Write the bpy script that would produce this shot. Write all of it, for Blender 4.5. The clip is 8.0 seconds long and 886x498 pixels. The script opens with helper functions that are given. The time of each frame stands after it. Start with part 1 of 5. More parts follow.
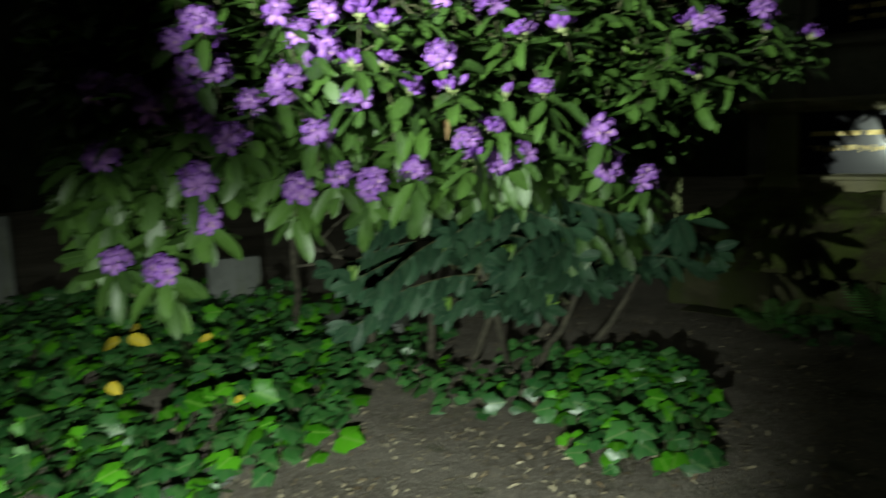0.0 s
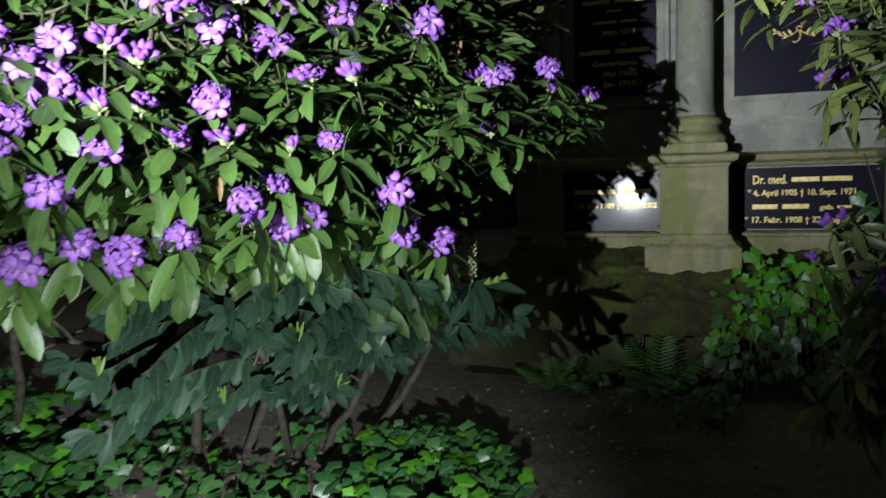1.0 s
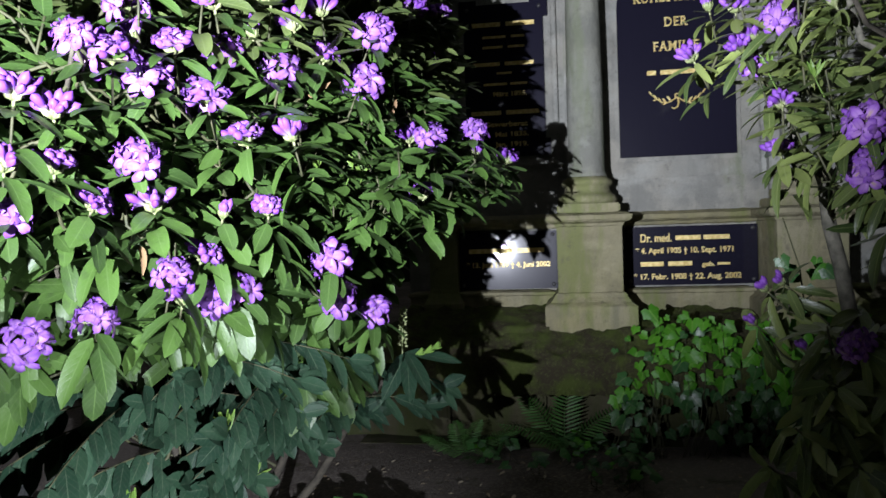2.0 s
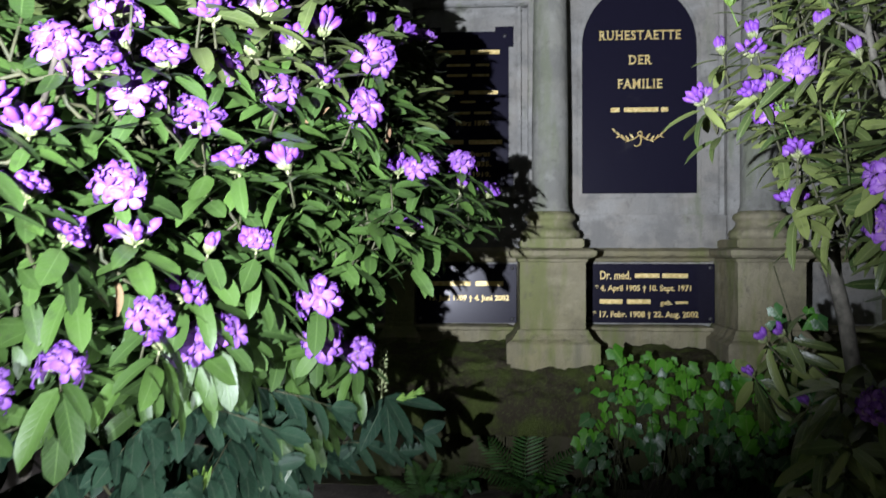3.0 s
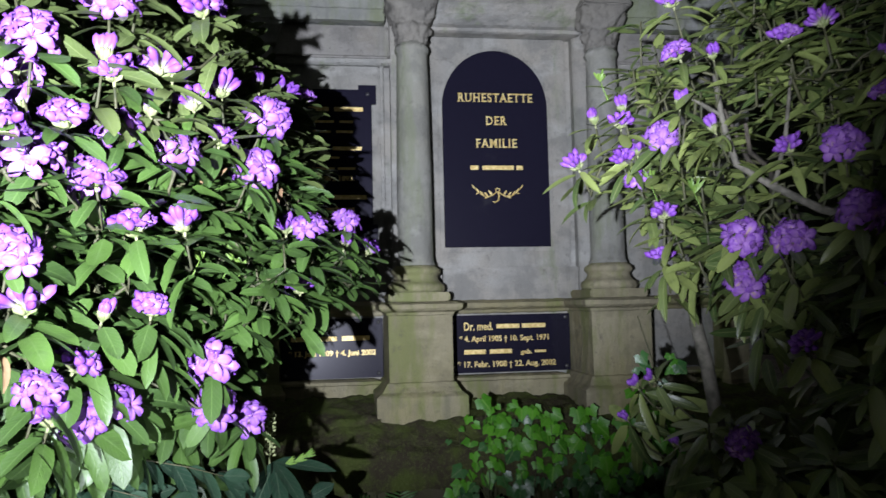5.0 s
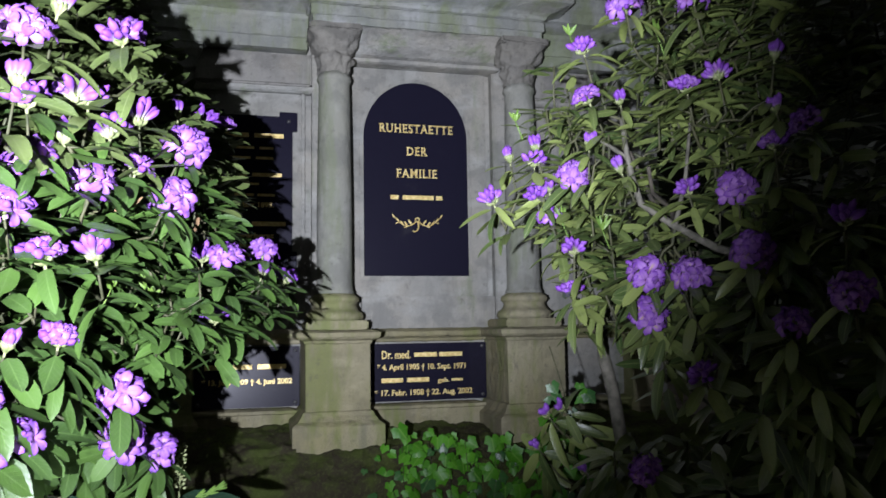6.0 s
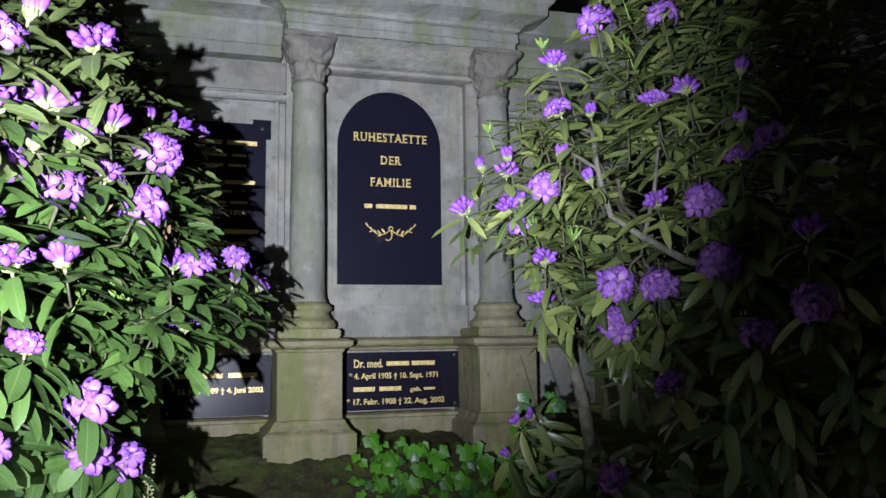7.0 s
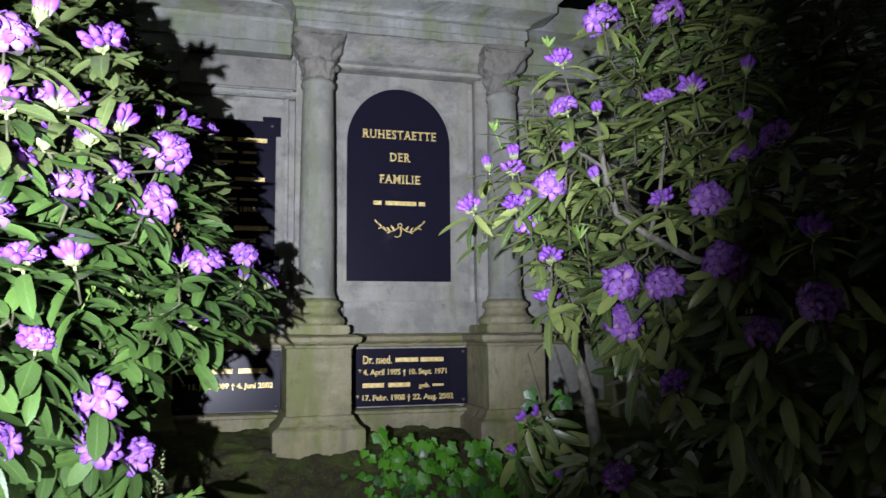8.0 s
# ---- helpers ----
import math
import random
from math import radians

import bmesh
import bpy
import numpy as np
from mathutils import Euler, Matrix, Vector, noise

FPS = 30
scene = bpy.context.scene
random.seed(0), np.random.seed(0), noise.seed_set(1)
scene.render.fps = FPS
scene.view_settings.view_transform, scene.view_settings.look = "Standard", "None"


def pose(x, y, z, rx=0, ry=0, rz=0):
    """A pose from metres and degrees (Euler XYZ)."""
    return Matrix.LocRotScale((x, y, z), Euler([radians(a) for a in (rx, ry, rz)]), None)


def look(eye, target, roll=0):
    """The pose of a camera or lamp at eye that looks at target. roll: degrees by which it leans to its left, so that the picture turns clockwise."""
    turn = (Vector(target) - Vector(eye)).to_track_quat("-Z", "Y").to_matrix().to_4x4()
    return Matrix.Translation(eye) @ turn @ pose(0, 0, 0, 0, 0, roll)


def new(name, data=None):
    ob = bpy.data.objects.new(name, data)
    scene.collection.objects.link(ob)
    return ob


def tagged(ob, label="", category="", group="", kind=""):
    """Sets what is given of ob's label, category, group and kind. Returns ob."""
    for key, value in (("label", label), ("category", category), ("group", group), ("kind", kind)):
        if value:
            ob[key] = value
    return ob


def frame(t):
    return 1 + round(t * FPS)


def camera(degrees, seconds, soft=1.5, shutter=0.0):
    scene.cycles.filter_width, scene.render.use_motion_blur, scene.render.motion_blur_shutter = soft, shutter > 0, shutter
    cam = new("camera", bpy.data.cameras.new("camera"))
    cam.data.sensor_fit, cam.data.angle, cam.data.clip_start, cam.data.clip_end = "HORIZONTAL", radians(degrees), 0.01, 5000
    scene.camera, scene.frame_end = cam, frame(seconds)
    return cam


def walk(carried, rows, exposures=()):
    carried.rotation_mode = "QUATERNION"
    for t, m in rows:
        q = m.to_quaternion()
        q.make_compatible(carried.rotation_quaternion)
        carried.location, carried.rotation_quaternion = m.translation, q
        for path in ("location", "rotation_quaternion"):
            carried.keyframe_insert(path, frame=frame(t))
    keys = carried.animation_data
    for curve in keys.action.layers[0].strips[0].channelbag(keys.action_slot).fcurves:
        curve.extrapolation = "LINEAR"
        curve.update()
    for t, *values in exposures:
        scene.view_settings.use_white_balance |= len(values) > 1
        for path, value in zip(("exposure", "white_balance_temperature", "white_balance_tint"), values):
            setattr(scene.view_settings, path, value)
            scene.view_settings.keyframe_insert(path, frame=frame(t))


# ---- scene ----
cam = camera(59.8, 8.0, shutter=0.5)
PATH = [
    (0, (0.239, -4.923, 1.363), (-1.003, -3.382, 1.075), -2.0),
    (0.5, (0.107, -4.827, 1.371), (-0.795, -3.056, 1.145), -1.2),
    (1, (-0.025, -4.69, 1.385), (-0.726, -2.825, 1.215), -1.6),
    (1.5, (-0.159, -4.644, 1.411), (-0.694, -2.72, 1.306), -1.5),
    (1.7, (-0.23, -4.629, 1.42), (-0.662, -2.677, 1.349), -2.1),
    (2.8, (-0.503, -4.55, 1.464), (-0.67, -2.557, 1.451), 0.2),
    (3, (-0.537, -4.497, 1.479), (-0.663, -2.501, 1.491), -0.0),
    (3.5, (-0.585, -4.423, 1.495), (-0.604, -2.425, 1.596), -0.3),
    (4, (-0.631, -4.439, 1.503), (-0.521, -2.446, 1.629), -0.5),
    (5.3, (-0.687, -4.551, 1.503), (-0.341, -2.586, 1.651), -1.4),
    (5.5, (-0.687, -4.558, 1.505), (-0.294, -2.604, 1.664), -1.4),
    (6, (-0.683, -4.576, 1.516), (-0.195, -2.647, 1.717), -0.9),
    (6.5, (-0.683, -4.58, 1.522), (-0.157, -2.664, 1.753), -0.7),
    (7, (-0.682, -4.59, 1.518), (-0.129, -2.681, 1.74), -0.7),
    (7.5, (-0.677, -4.6, 1.519), (-0.097, -2.699, 1.745), -0.5),
    (8, (-0.671, -4.605, 1.522), (-0.146, -2.686, 1.734), -0.5),
]
EXPOSURES = [(0.0, -1.35, 7500, -18), (0.5, -1.05, 6900, -8), (1.0, -0.75, 6450, 4), (1.5, -0.45, 6300, 10), (3.0, -0.2, 6100, 16), (4.0, -0.15, 6100, 16), (5.5, -0.12, 6100, 17), (8.0, -0.05, 6100, 17)]
walk(cam, [(t, look(eye, target, roll)) for t, eye, target, roll in PATH], EXPOSURES)

# ---- night: two fixed lamps in place of one carried hand torch, held low beside the camera, at its start and its end, and a trace of skylight ----
world = bpy.data.worlds.new("night")
scene.world = world
world.use_nodes = True
world.node_tree.nodes["Background"].inputs["Color"].default_value = (0.97, 1.0, 0.98, 1)
world.node_tree.nodes["Background"].inputs["Strength"].default_value = 0.1


def build_torch_stand_in(eye, turn, rise, energy, cone, wide, blend):
    """A fixed lamp for the carried hand torch at eye: its heading and rise in degrees, its cone upright, and how many
    times wider the beam spreads than it is high.
    """
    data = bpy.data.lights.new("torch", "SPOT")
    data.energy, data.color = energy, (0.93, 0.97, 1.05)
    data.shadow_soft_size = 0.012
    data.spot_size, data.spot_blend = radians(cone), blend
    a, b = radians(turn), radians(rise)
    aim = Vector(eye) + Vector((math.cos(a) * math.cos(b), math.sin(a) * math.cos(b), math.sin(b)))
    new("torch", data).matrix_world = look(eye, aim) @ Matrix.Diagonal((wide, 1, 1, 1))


build_torch_stand_in((-1.02, -4.83, 1.47), 86.6, 17.5, 1430, 72, 1.075, 0.91)
# added second lamp, always on, to brighten the left bush and the ground
build_torch_stand_in((0.05, -4.9, 1.05), 136, -19, 1050, 60, 1.35, 0.95)

GROUND = 0.3


# ---- materials ----
class Nodes:
    """A short hand for one material's node tree."""

    def __init__(self, name):
        self.mat = bpy.data.materials.new(name)
        self.mat.use_nodes = True
        self.tree = self.mat.node_tree
        self.bsdf = self.tree.nodes["Principled BSDF"]
        self.coord = self.add("ShaderNodeTexCoord").outputs["Object"]

    def add(self, kind):
        return self.tree.nodes.new(kind)

    def link(self, a, b):
        self.tree.links.new(a, b)

    def put(self, socket, value):
        if isinstance(value, bpy.types.NodeSocket):
            self.link(value, socket)
        elif isinstance(value, tuple):
            socket.default_value = (*value, 1)
        else:
            socket.default_value = value

    def noise(self, scale, detail=5.0, rough=0.6, stretch=None):
        n = self.add("ShaderNodeTexNoise")
        n.inputs["Scale"].default_value = scale
        n.inputs["Detail"].default_value = detail
        n.inputs["Roughness"].default_value = rough
        if stretch:
            m = self.add("ShaderNodeMapping")
            m.inputs["Scale"].default_value = stretch
            self.link(self.coord, m.inputs["Vector"])
            self.link(m.outputs["Vector"], n.inputs["Vector"])
        else:
            self.link(self.coord, n.inputs["Vector"])
        return n.outputs["Fac"]

    def step(self, value, low, high):
        """0 below low, 1 above high, smooth between."""
        n = self.add("ShaderNodeMapRange")
        n.interpolation_type = "SMOOTHSTEP"
        n.inputs["From Min"].default_value = low
        n.inputs["From Max"].default_value = high
        self.link(value, n.inputs["Value"])
        return n.outputs["Result"]

    def mix(self, factor, a, b, blend="MIX"):
        n = self.add("ShaderNodeMix")
        n.data_type, n.blend_type = "RGBA", blend
        self.put(n.inputs[0], factor)
        self.put(n.inputs[6], a)
        self.put(n.inputs[7], b)
        return n.outputs[2]

    def math(self, kind, a, b=0.0):
        n = self.add("ShaderNodeMath")
        n.operation = kind
        self.put(n.inputs[0], a)
        self.put(n.inputs[1], b)
        return n.outputs[0]

    def uv(self):
        n = self.add("ShaderNodeSeparateXYZ")
        self.link(self.add("ShaderNodeTexCoord").outputs["UV"], n.inputs[0])
        return n.outputs[0], n.outputs[1]

    def random(self):
        """One random value for each object and each loose island of it."""
        a = self.add("ShaderNodeObjectInfo").outputs["Random"]
        b = self.add("ShaderNodeNewGeometry").outputs["Random Per Island"]
        return self.math("FRACT", self.math("ADD", a, b))

    def bump(self, height, strength, distance):
        n = self.add("ShaderNodeBump")
        n.inputs["Strength"].default_value = strength
        n.inputs["Distance"].default_value = distance
        self.link(height, n.inputs["Height"])
        self.link(n.outputs["Normal"], self.bsdf.inputs["Normal"])

    def done(self, colour, roughness, metallic=0.0, specular=0.5):
        self.put(self.bsdf.inputs["Base Color"], colour)
        self.put(self.bsdf.inputs["Roughness"], roughness)
        self.bsdf.inputs["Metallic"].default_value = metallic
        self.bsdf.inputs["Specular IOR Level"].default_value = specular
        return self.mat


def stone(name, base, warm, moss_low, moss_high, moss=(0.12, 0.15, 0.045), stain=0.35):
    """Weathered sandstone: soft blotches of two tones, pale crusts, brown damp stains, rain streaks and green algae."""
    n = Nodes(name)
    c = n.mix(n.step(n.noise(1.9, 5, 0.55), 0.36, 0.64), base, warm)
    c = n.mix(n.math("MULTIPLY", n.step(n.noise(5.5, 6, 0.62), 0.44, 0.62), 0.7), c, tuple(0.6 * v for v in base))
    c = n.mix(n.math("MULTIPLY", n.step(n.noise(3.1, 5, 0.6, (1, 1, 1.6)), 0.52, 0.68), 0.55), c, tuple(min(0.5, 1.55 * v) for v in base))
    c = n.mix(n.math("MULTIPLY", n.step(n.noise(1.3, 6, 0.66, (1.2, 1.2, 2.6)), 0.52, 0.72), stain), c, (0.13, 0.105, 0.065))
    streak = n.step(n.noise(2.2, 5, 0.62, (4, 4, 0.35)), 0.52, 0.74)
    c = n.mix(n.math("MULTIPLY", streak, 0.5), c, (0.1, 0.105, 0.09))
    green = n.step(n.noise(1.7, 6, 0.65, (3.0, 3.0, 0.6)), moss_low, moss_high)
    c = n.mix(n.math("MULTIPLY", green, 0.7), c, moss)
    c = n.mix(n.math("MULTIPLY", n.step(n.noise(17, 7, 0.74), 0.56, 0.68), 0.5), c, (0.085, 0.08, 0.068))
    c = n.mix(n.math("MULTIPLY", n.step(n.noise(160, 3), 0.4, 0.75), 0.28), c, tuple(0.55 * v for v in base))
    tone = n.math("ADD", n.math("MULTIPLY", n.add("ShaderNodeObjectInfo").outputs["Random"], 0.3), 0.05)
    c = n.mix(tone, c, tuple(0.5 * v for v in warm))
    h = n.math("ADD", n.math("MULTIPLY", n.noise(150, 3), 0.25), n.math("ADD", n.math("MULTIPLY", n.noise(19, 6, 0.66), 0.7), n.math("MULTIPLY", n.noise(4, 5), 1.6)))
    n.bump(h, 0.9, 0.016)
    return n.done(c, 0.93, specular=0.2)


STONE = stone("sandstone", (0.295, 0.3, 0.275), (0.34, 0.325, 0.275), 0.53, 0.7, (0.165, 0.21, 0.1))
STONE_COLUMN = stone("green_tinged_sandstone", (0.285, 0.29, 0.26), (0.3, 0.3, 0.245), 0.48, 0.64, (0.175, 0.21, 0.11), 0.3)
STONE_LINTEL = stone("rough_dark_sandstone", (0.23, 0.225, 0.205), (0.27, 0.26, 0.225), 0.54, 0.72, (0.14, 0.17, 0.07), 0.5)
STONE_MOSSY = stone("mossy_sandstone", (0.305, 0.282, 0.185), (0.275, 0.25, 0.135), 0.46, 0.62, (0.15, 0.19, 0.045))
STONE_CROWN = stone("cornice_sandstone", (0.32, 0.34, 0.325), (0.28, 0.285, 0.24), 0.46, 0.62, (0.16, 0.2, 0.075), 0.6)
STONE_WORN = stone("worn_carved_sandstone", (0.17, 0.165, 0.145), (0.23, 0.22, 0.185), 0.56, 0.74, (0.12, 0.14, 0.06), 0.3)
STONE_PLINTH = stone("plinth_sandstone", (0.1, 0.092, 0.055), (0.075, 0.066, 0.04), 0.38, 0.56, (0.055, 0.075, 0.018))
GRAVE = stone("grey_granite", (0.2, 0.205, 0.2), (0.15, 0.155, 0.15), 0.55, 0.7)


def granite():
    n = Nodes("polished_black_granite")
    c = n.mix(n.step(n.noise(350, 2), 0.45, 0.75), (0.008, 0.0075, 0.015), (0.02, 0.018, 0.037))
    c = n.mix(n.math("MULTIPLY", n.step(n.noise(6, 5, 0.7), 0.6, 0.75), 0.4), c, (0.05, 0.05, 0.05))
    rough = n.math("ADD", n.math("MULTIPLY", n.noise(9, 4), 0.03), 0.055)
    n.bsdf.inputs["Coat Weight"].default_value = 0.18
    n.bsdf.inputs["Coat Roughness"].default_value = 0.3
    return n.done(c, rough, specular=0.28)


def gold():
    n = Nodes("gilded_letters")
    c = n.mix(n.step(n.noise(60, 4), 0.35, 0.7), (0.55, 0.4, 0.12), (0.82, 0.68, 0.3))
    return n.done(c, 0.45, metallic=0.3)


def plain(name, base, other, scale, roughness, metallic=0.0, bump=0.0):
    n = Nodes(name)
    c = n.mix(n.step(n.noise(scale, 5), 0.3, 0.7), base, other)
    if bump:
        n.bump(n.noise(scale * 2, 6, 0.7), 0.6, bump)
    return n.done(c, roughness, metallic)


GRANITE = granite()
GOLD = gold()
BRONZE = plain("bronze_bolt", (0.05, 0.05, 0.055), (0.10, 0.10, 0.10), 80, 0.5, 0.6)


def leaf(name, dark, light, rib, roughness, dust=0.0, rib_width=0.05, veins=9.0, gloss=0.4):
    """A leaf with a pale midrib and side veins; u runs to the tip, v across."""
    n = Nodes(name)
    u, v = n.uv()
    across = n.math("ABSOLUTE", n.math("SUBTRACT", v, 0.5))
    c = n.mix(n.random(), dark, light)
    c = n.mix(n.math("MULTIPLY", n.step(n.noise(22, 4), 0.5, 0.75), 0.5), c, tuple(0.55 * k for k in dark))
    phase = n.math("SINE", n.math("MULTIPLY", n.math("SUBTRACT", u, n.math("MULTIPLY", across, 0.5)), veins * 6.283))
    vein = n.step(phase, 0.82, 1.0)
    c = n.mix(n.math("MULTIPLY", vein, 0.22), c, rib)
    c = n.mix(n.math("MULTIPLY", n.step(n.math("SUBTRACT", rib_width, across), 0.0, rib_width * 0.6), 0.7), c, rib)
    if dust:
        c = n.mix(n.math("MULTIPLY", n.step(n.noise(45, 5, 0.7), 0.42, 0.7), dust), c, (0.17, 0.17, 0.15))
    n.bump(n.math("ADD", n.math("MULTIPLY", vein, -0.6), n.noise(140, 2)), 0.25, 0.003)
    n.bsdf.inputs["Subsurface Weight"].default_value = 0.0
    return n.done(c, roughness, specular=gloss)


LEAF = leaf("rhododendron_leaf", (0.029, 0.062, 0.014), (0.066, 0.132, 0.024), (0.095, 0.165, 0.045), 0.45, 0.05, 0.035, gloss=0.5)
LEAF_OLIVE = leaf("olive_leaf", (0.032, 0.06, 0.015), (0.19, 0.235, 0.065), (0.2, 0.24, 0.09), 0.34, 0.06, gloss=0.6)
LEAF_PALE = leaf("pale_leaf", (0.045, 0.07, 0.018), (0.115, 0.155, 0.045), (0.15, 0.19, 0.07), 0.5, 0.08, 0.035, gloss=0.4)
LEAF_YOUNG = leaf("young_leaf", (0.07, 0.14, 0.02), (0.12, 0.2, 0.035), (0.2, 0.32, 0.07), 0.45)
LAUREL = leaf("laurel_leaf", (0.011, 0.03, 0.017), (0.026, 0.058, 0.031), (0.07, 0.1, 0.06), 0.45, 0.05, 0.03, 7.0, 0.12)
IVY = leaf("ivy_leaf", (0.015, 0.062, 0.016), (0.04, 0.125, 0.028), (0.1, 0.16, 0.06), 0.36, 0.1, 0.02, 3.0, 0.4)
IVY_BRIGHT = leaf("bright_ivy_leaf", (0.028, 0.12, 0.006), (0.075, 0.25, 0.014), (0.12, 0.26, 0.04), 0.42, 0.0, 0.025, 3.0, 0.25)
FERN = leaf("fern_leaf", (0.035, 0.10, 0.02), (0.06, 0.15, 0.03), (0.1, 0.2, 0.05), 0.5)
YELLOW = leaf("yellow_leaf", (0.55, 0.42, 0.03), (0.65, 0.5, 0.06), (0.6, 0.5, 0.2), 0.5)
WITHERED = leaf("withered_leaf", (0.13, 0.075, 0.035), (0.2, 0.13, 0.06), (0.22, 0.15, 0.08), 0.8)
DRY = leaf("dry_leaf", (0.14, 0.095, 0.055), (0.46, 0.4, 0.29), (0.3, 0.24, 0.14), 0.8)


def petal():
    """Lilac lobes, violet at the rim, pale in the throat, with faint veins and a tan blotch on one lobe in some."""
    n = Nodes("lilac_petal")
    u, v = n.uv()
    c = n.mix(n.random(), (0.15, 0.05, 0.31), (0.23, 0.095, 0.41))
    across = n.math("ABSOLUTE", n.math("SUBTRACT", v, 0.5))
    c = n.mix(n.math("MULTIPLY", n.step(u, 0.85, 0.35), 0.85), c, (0.34, 0.18, 0.46))
    c = n.mix(n.math("MULTIPLY", n.step(u, 0.3, 0.12), 0.7), c, (0.27, 0.08, 0.3))
    c = n.mix(n.math("MULTIPLY", n.step(across, 0.3, 0.5), 0.55), c, (0.13, 0.036, 0.275))
    c = n.mix(n.math("MULTIPLY", n.step(u, 0.8, 1.0), 0.4), c, (0.14, 0.042, 0.29))
    c = n.mix(n.math("MULTIPLY", n.step(across, 0.07, 0.01), 0.35), c, (0.17, 0.055, 0.32))
    blotch = n.math("MULTIPLY", n.step(n.random(), 0.8, 0.82), n.math("MULTIPLY", n.step(u, 0.62, 0.4), n.step(across, 0.26, 0.1)))
    c = n.mix(n.math("MULTIPLY", blotch, 0.55), c, (0.42, 0.33, 0.12))
    n.bump(n.math("ADD", n.noise(90, 3), n.noise(8, 2)), 0.3, 0.004)
    return n.done(c, 0.62, specular=0.2)


def closed_petal():
    n = Nodes("violet_bud_petal")
    u, v = n.uv()
    c = n.mix(n.random(), (0.14, 0.04, 0.305), (0.22, 0.085, 0.41))
    c = n.mix(n.math("MULTIPLY", n.step(u, 0.5, 0.06), 0.7), c, (0.33, 0.33, 0.2))
    return n.done(c, 0.55, specular=0.25)


PETAL = petal()
BUD = closed_petal()
CALYX = plain("pale_bud_scale", (0.12, 0.16, 0.05), (0.25, 0.27, 0.13), 40, 0.6)
BARK = plain("bark", (0.035, 0.03, 0.022), (0.09, 0.078, 0.056), 26, 0.85, 0, 0.01)
BARK_PALE = plain("pale_bark", (0.07, 0.068, 0.05), (0.17, 0.16, 0.125), 30, 0.85, 0, 0.008)
TWIG = plain("green_twig", (0.03, 0.036, 0.014), (0.07, 0.07, 0.03), 30, 0.7)


def soil():
    n = Nodes("leaf_littered_soil")
    c = n.mix(n.step(n.noise(1.4, 5), 0.35, 0.65), (0.13, 0.11, 0.093), (0.23, 0.2, 0.175))
    c = n.mix(n.math("MULTIPLY", n.step(n.noise(55, 5, 0.75), 0.46, 0.64), 0.75), c, (0.3, 0.265, 0.225))
    c = n.mix(n.math("MULTIPLY", n.step(n.noise(120, 4, 0.7), 0.62, 0.7), 0.8), c, (0.48, 0.45, 0.39))
    c = n.mix(n.math("MULTIPLY", n.step(n.noise(5, 5), 0.58, 0.7), 0.5), c, (0.05, 0.06, 0.02))
    n.bump(n.math("ADD", n.noise(80, 5, 0.75), n.math("MULTIPLY", n.noise(9, 4), 1.5)), 0.9, 0.02)
    return n.done(c, 0.95, specular=0.15)


SOIL = soil()


def moss():
    n = Nodes("moss_on_earth")
    c = n.mix(n.step(n.noise(7, 5, 0.65), 0.4, 0.62), (0.06, 0.052, 0.032), (0.085, 0.11, 0.028))
    c = n.mix(n.math("MULTIPLY", n.step(n.noise(60, 4, 0.7), 0.5, 0.68), 0.6), c, (0.13, 0.155, 0.05))
    n.bump(n.noise(90, 5, 0.75), 1.0, 0.02)
    return n.done(c, 0.95, specular=0.1)


MOSS = moss()
# near-black colour of the added ring that covers the sky
SKY_SCREEN = plain("dark_screen", (0.008, 0.014, 0.006), (0.03, 0.045, 0.015), 2.5, 0.9, 0, 0.3)


# ---- mesh tools ----
class Soup:
    """Collects many small shapes into one mesh, with texture coordinates."""

    def __init__(self):
        self.verts, self.faces, self.uvs, self.slots, self.count = [], [], [], [], 0

    def add(self, shape, m=None, slot=0):
        verts, faces, uvs = shape
        if m is not None:
            a = np.array(m)
            verts = verts @ a[:3, :3].T + a[:3, 3]
        self.verts.append(verts)
        self.uvs.append(uvs)
        self.faces += [tuple(i + self.count for i in f) for f in faces]
        self.slots += [slot] * len(faces)
        self.count += len(verts)

    def mesh(self, name, materials):
        me = bpy.data.meshes.new(name)
        me.from_pydata(np.concatenate(self.verts).tolist(), [], self.faces)
        index = np.empty(len(me.loops), int)
        me.loops.foreach_get("vertex_index", index)
        me.uv_layers.new().data.foreach_set("uv", np.concatenate(self.uvs)[index].astype(np.float32).ravel())
        me.polygons.foreach_set("material_index", self.slots)
        me.polygons.foreach_set("use_smooth", [True] * len(me.polygons))
        for m in materials:
            me.materials.append(m)
        return me


def thing(name, base, label, category, group="", kind=""):
    ob = new(name)
    ob.location = base
    ob.empty_display_size = 0.1
    return tagged(ob, label, category, group, kind)



def under(ob, parent, m=None):
    """Makes ob a part of parent, at the world pose m."""
    ob.parent = parent
    if parent.parent is None:
        ob.matrix_parent_inverse = Matrix.Translation(-Vector(parent.location))
    if m is not None:
        ob.matrix_basis = m
    return ob


def part(name, bm, material, parent, label=""):
    """A bmesh, a Soup's mesh or a mesh as one part, in world metres."""
    if isinstance(bm, bmesh.types.BMesh):
        me = bpy.data.meshes.new(name)
        bm.to_mesh(me)
        bm.free()
    else:
        me = bm
    if material:
        me.materials.append(material)
    return tagged(under(new(name, me), parent), label)


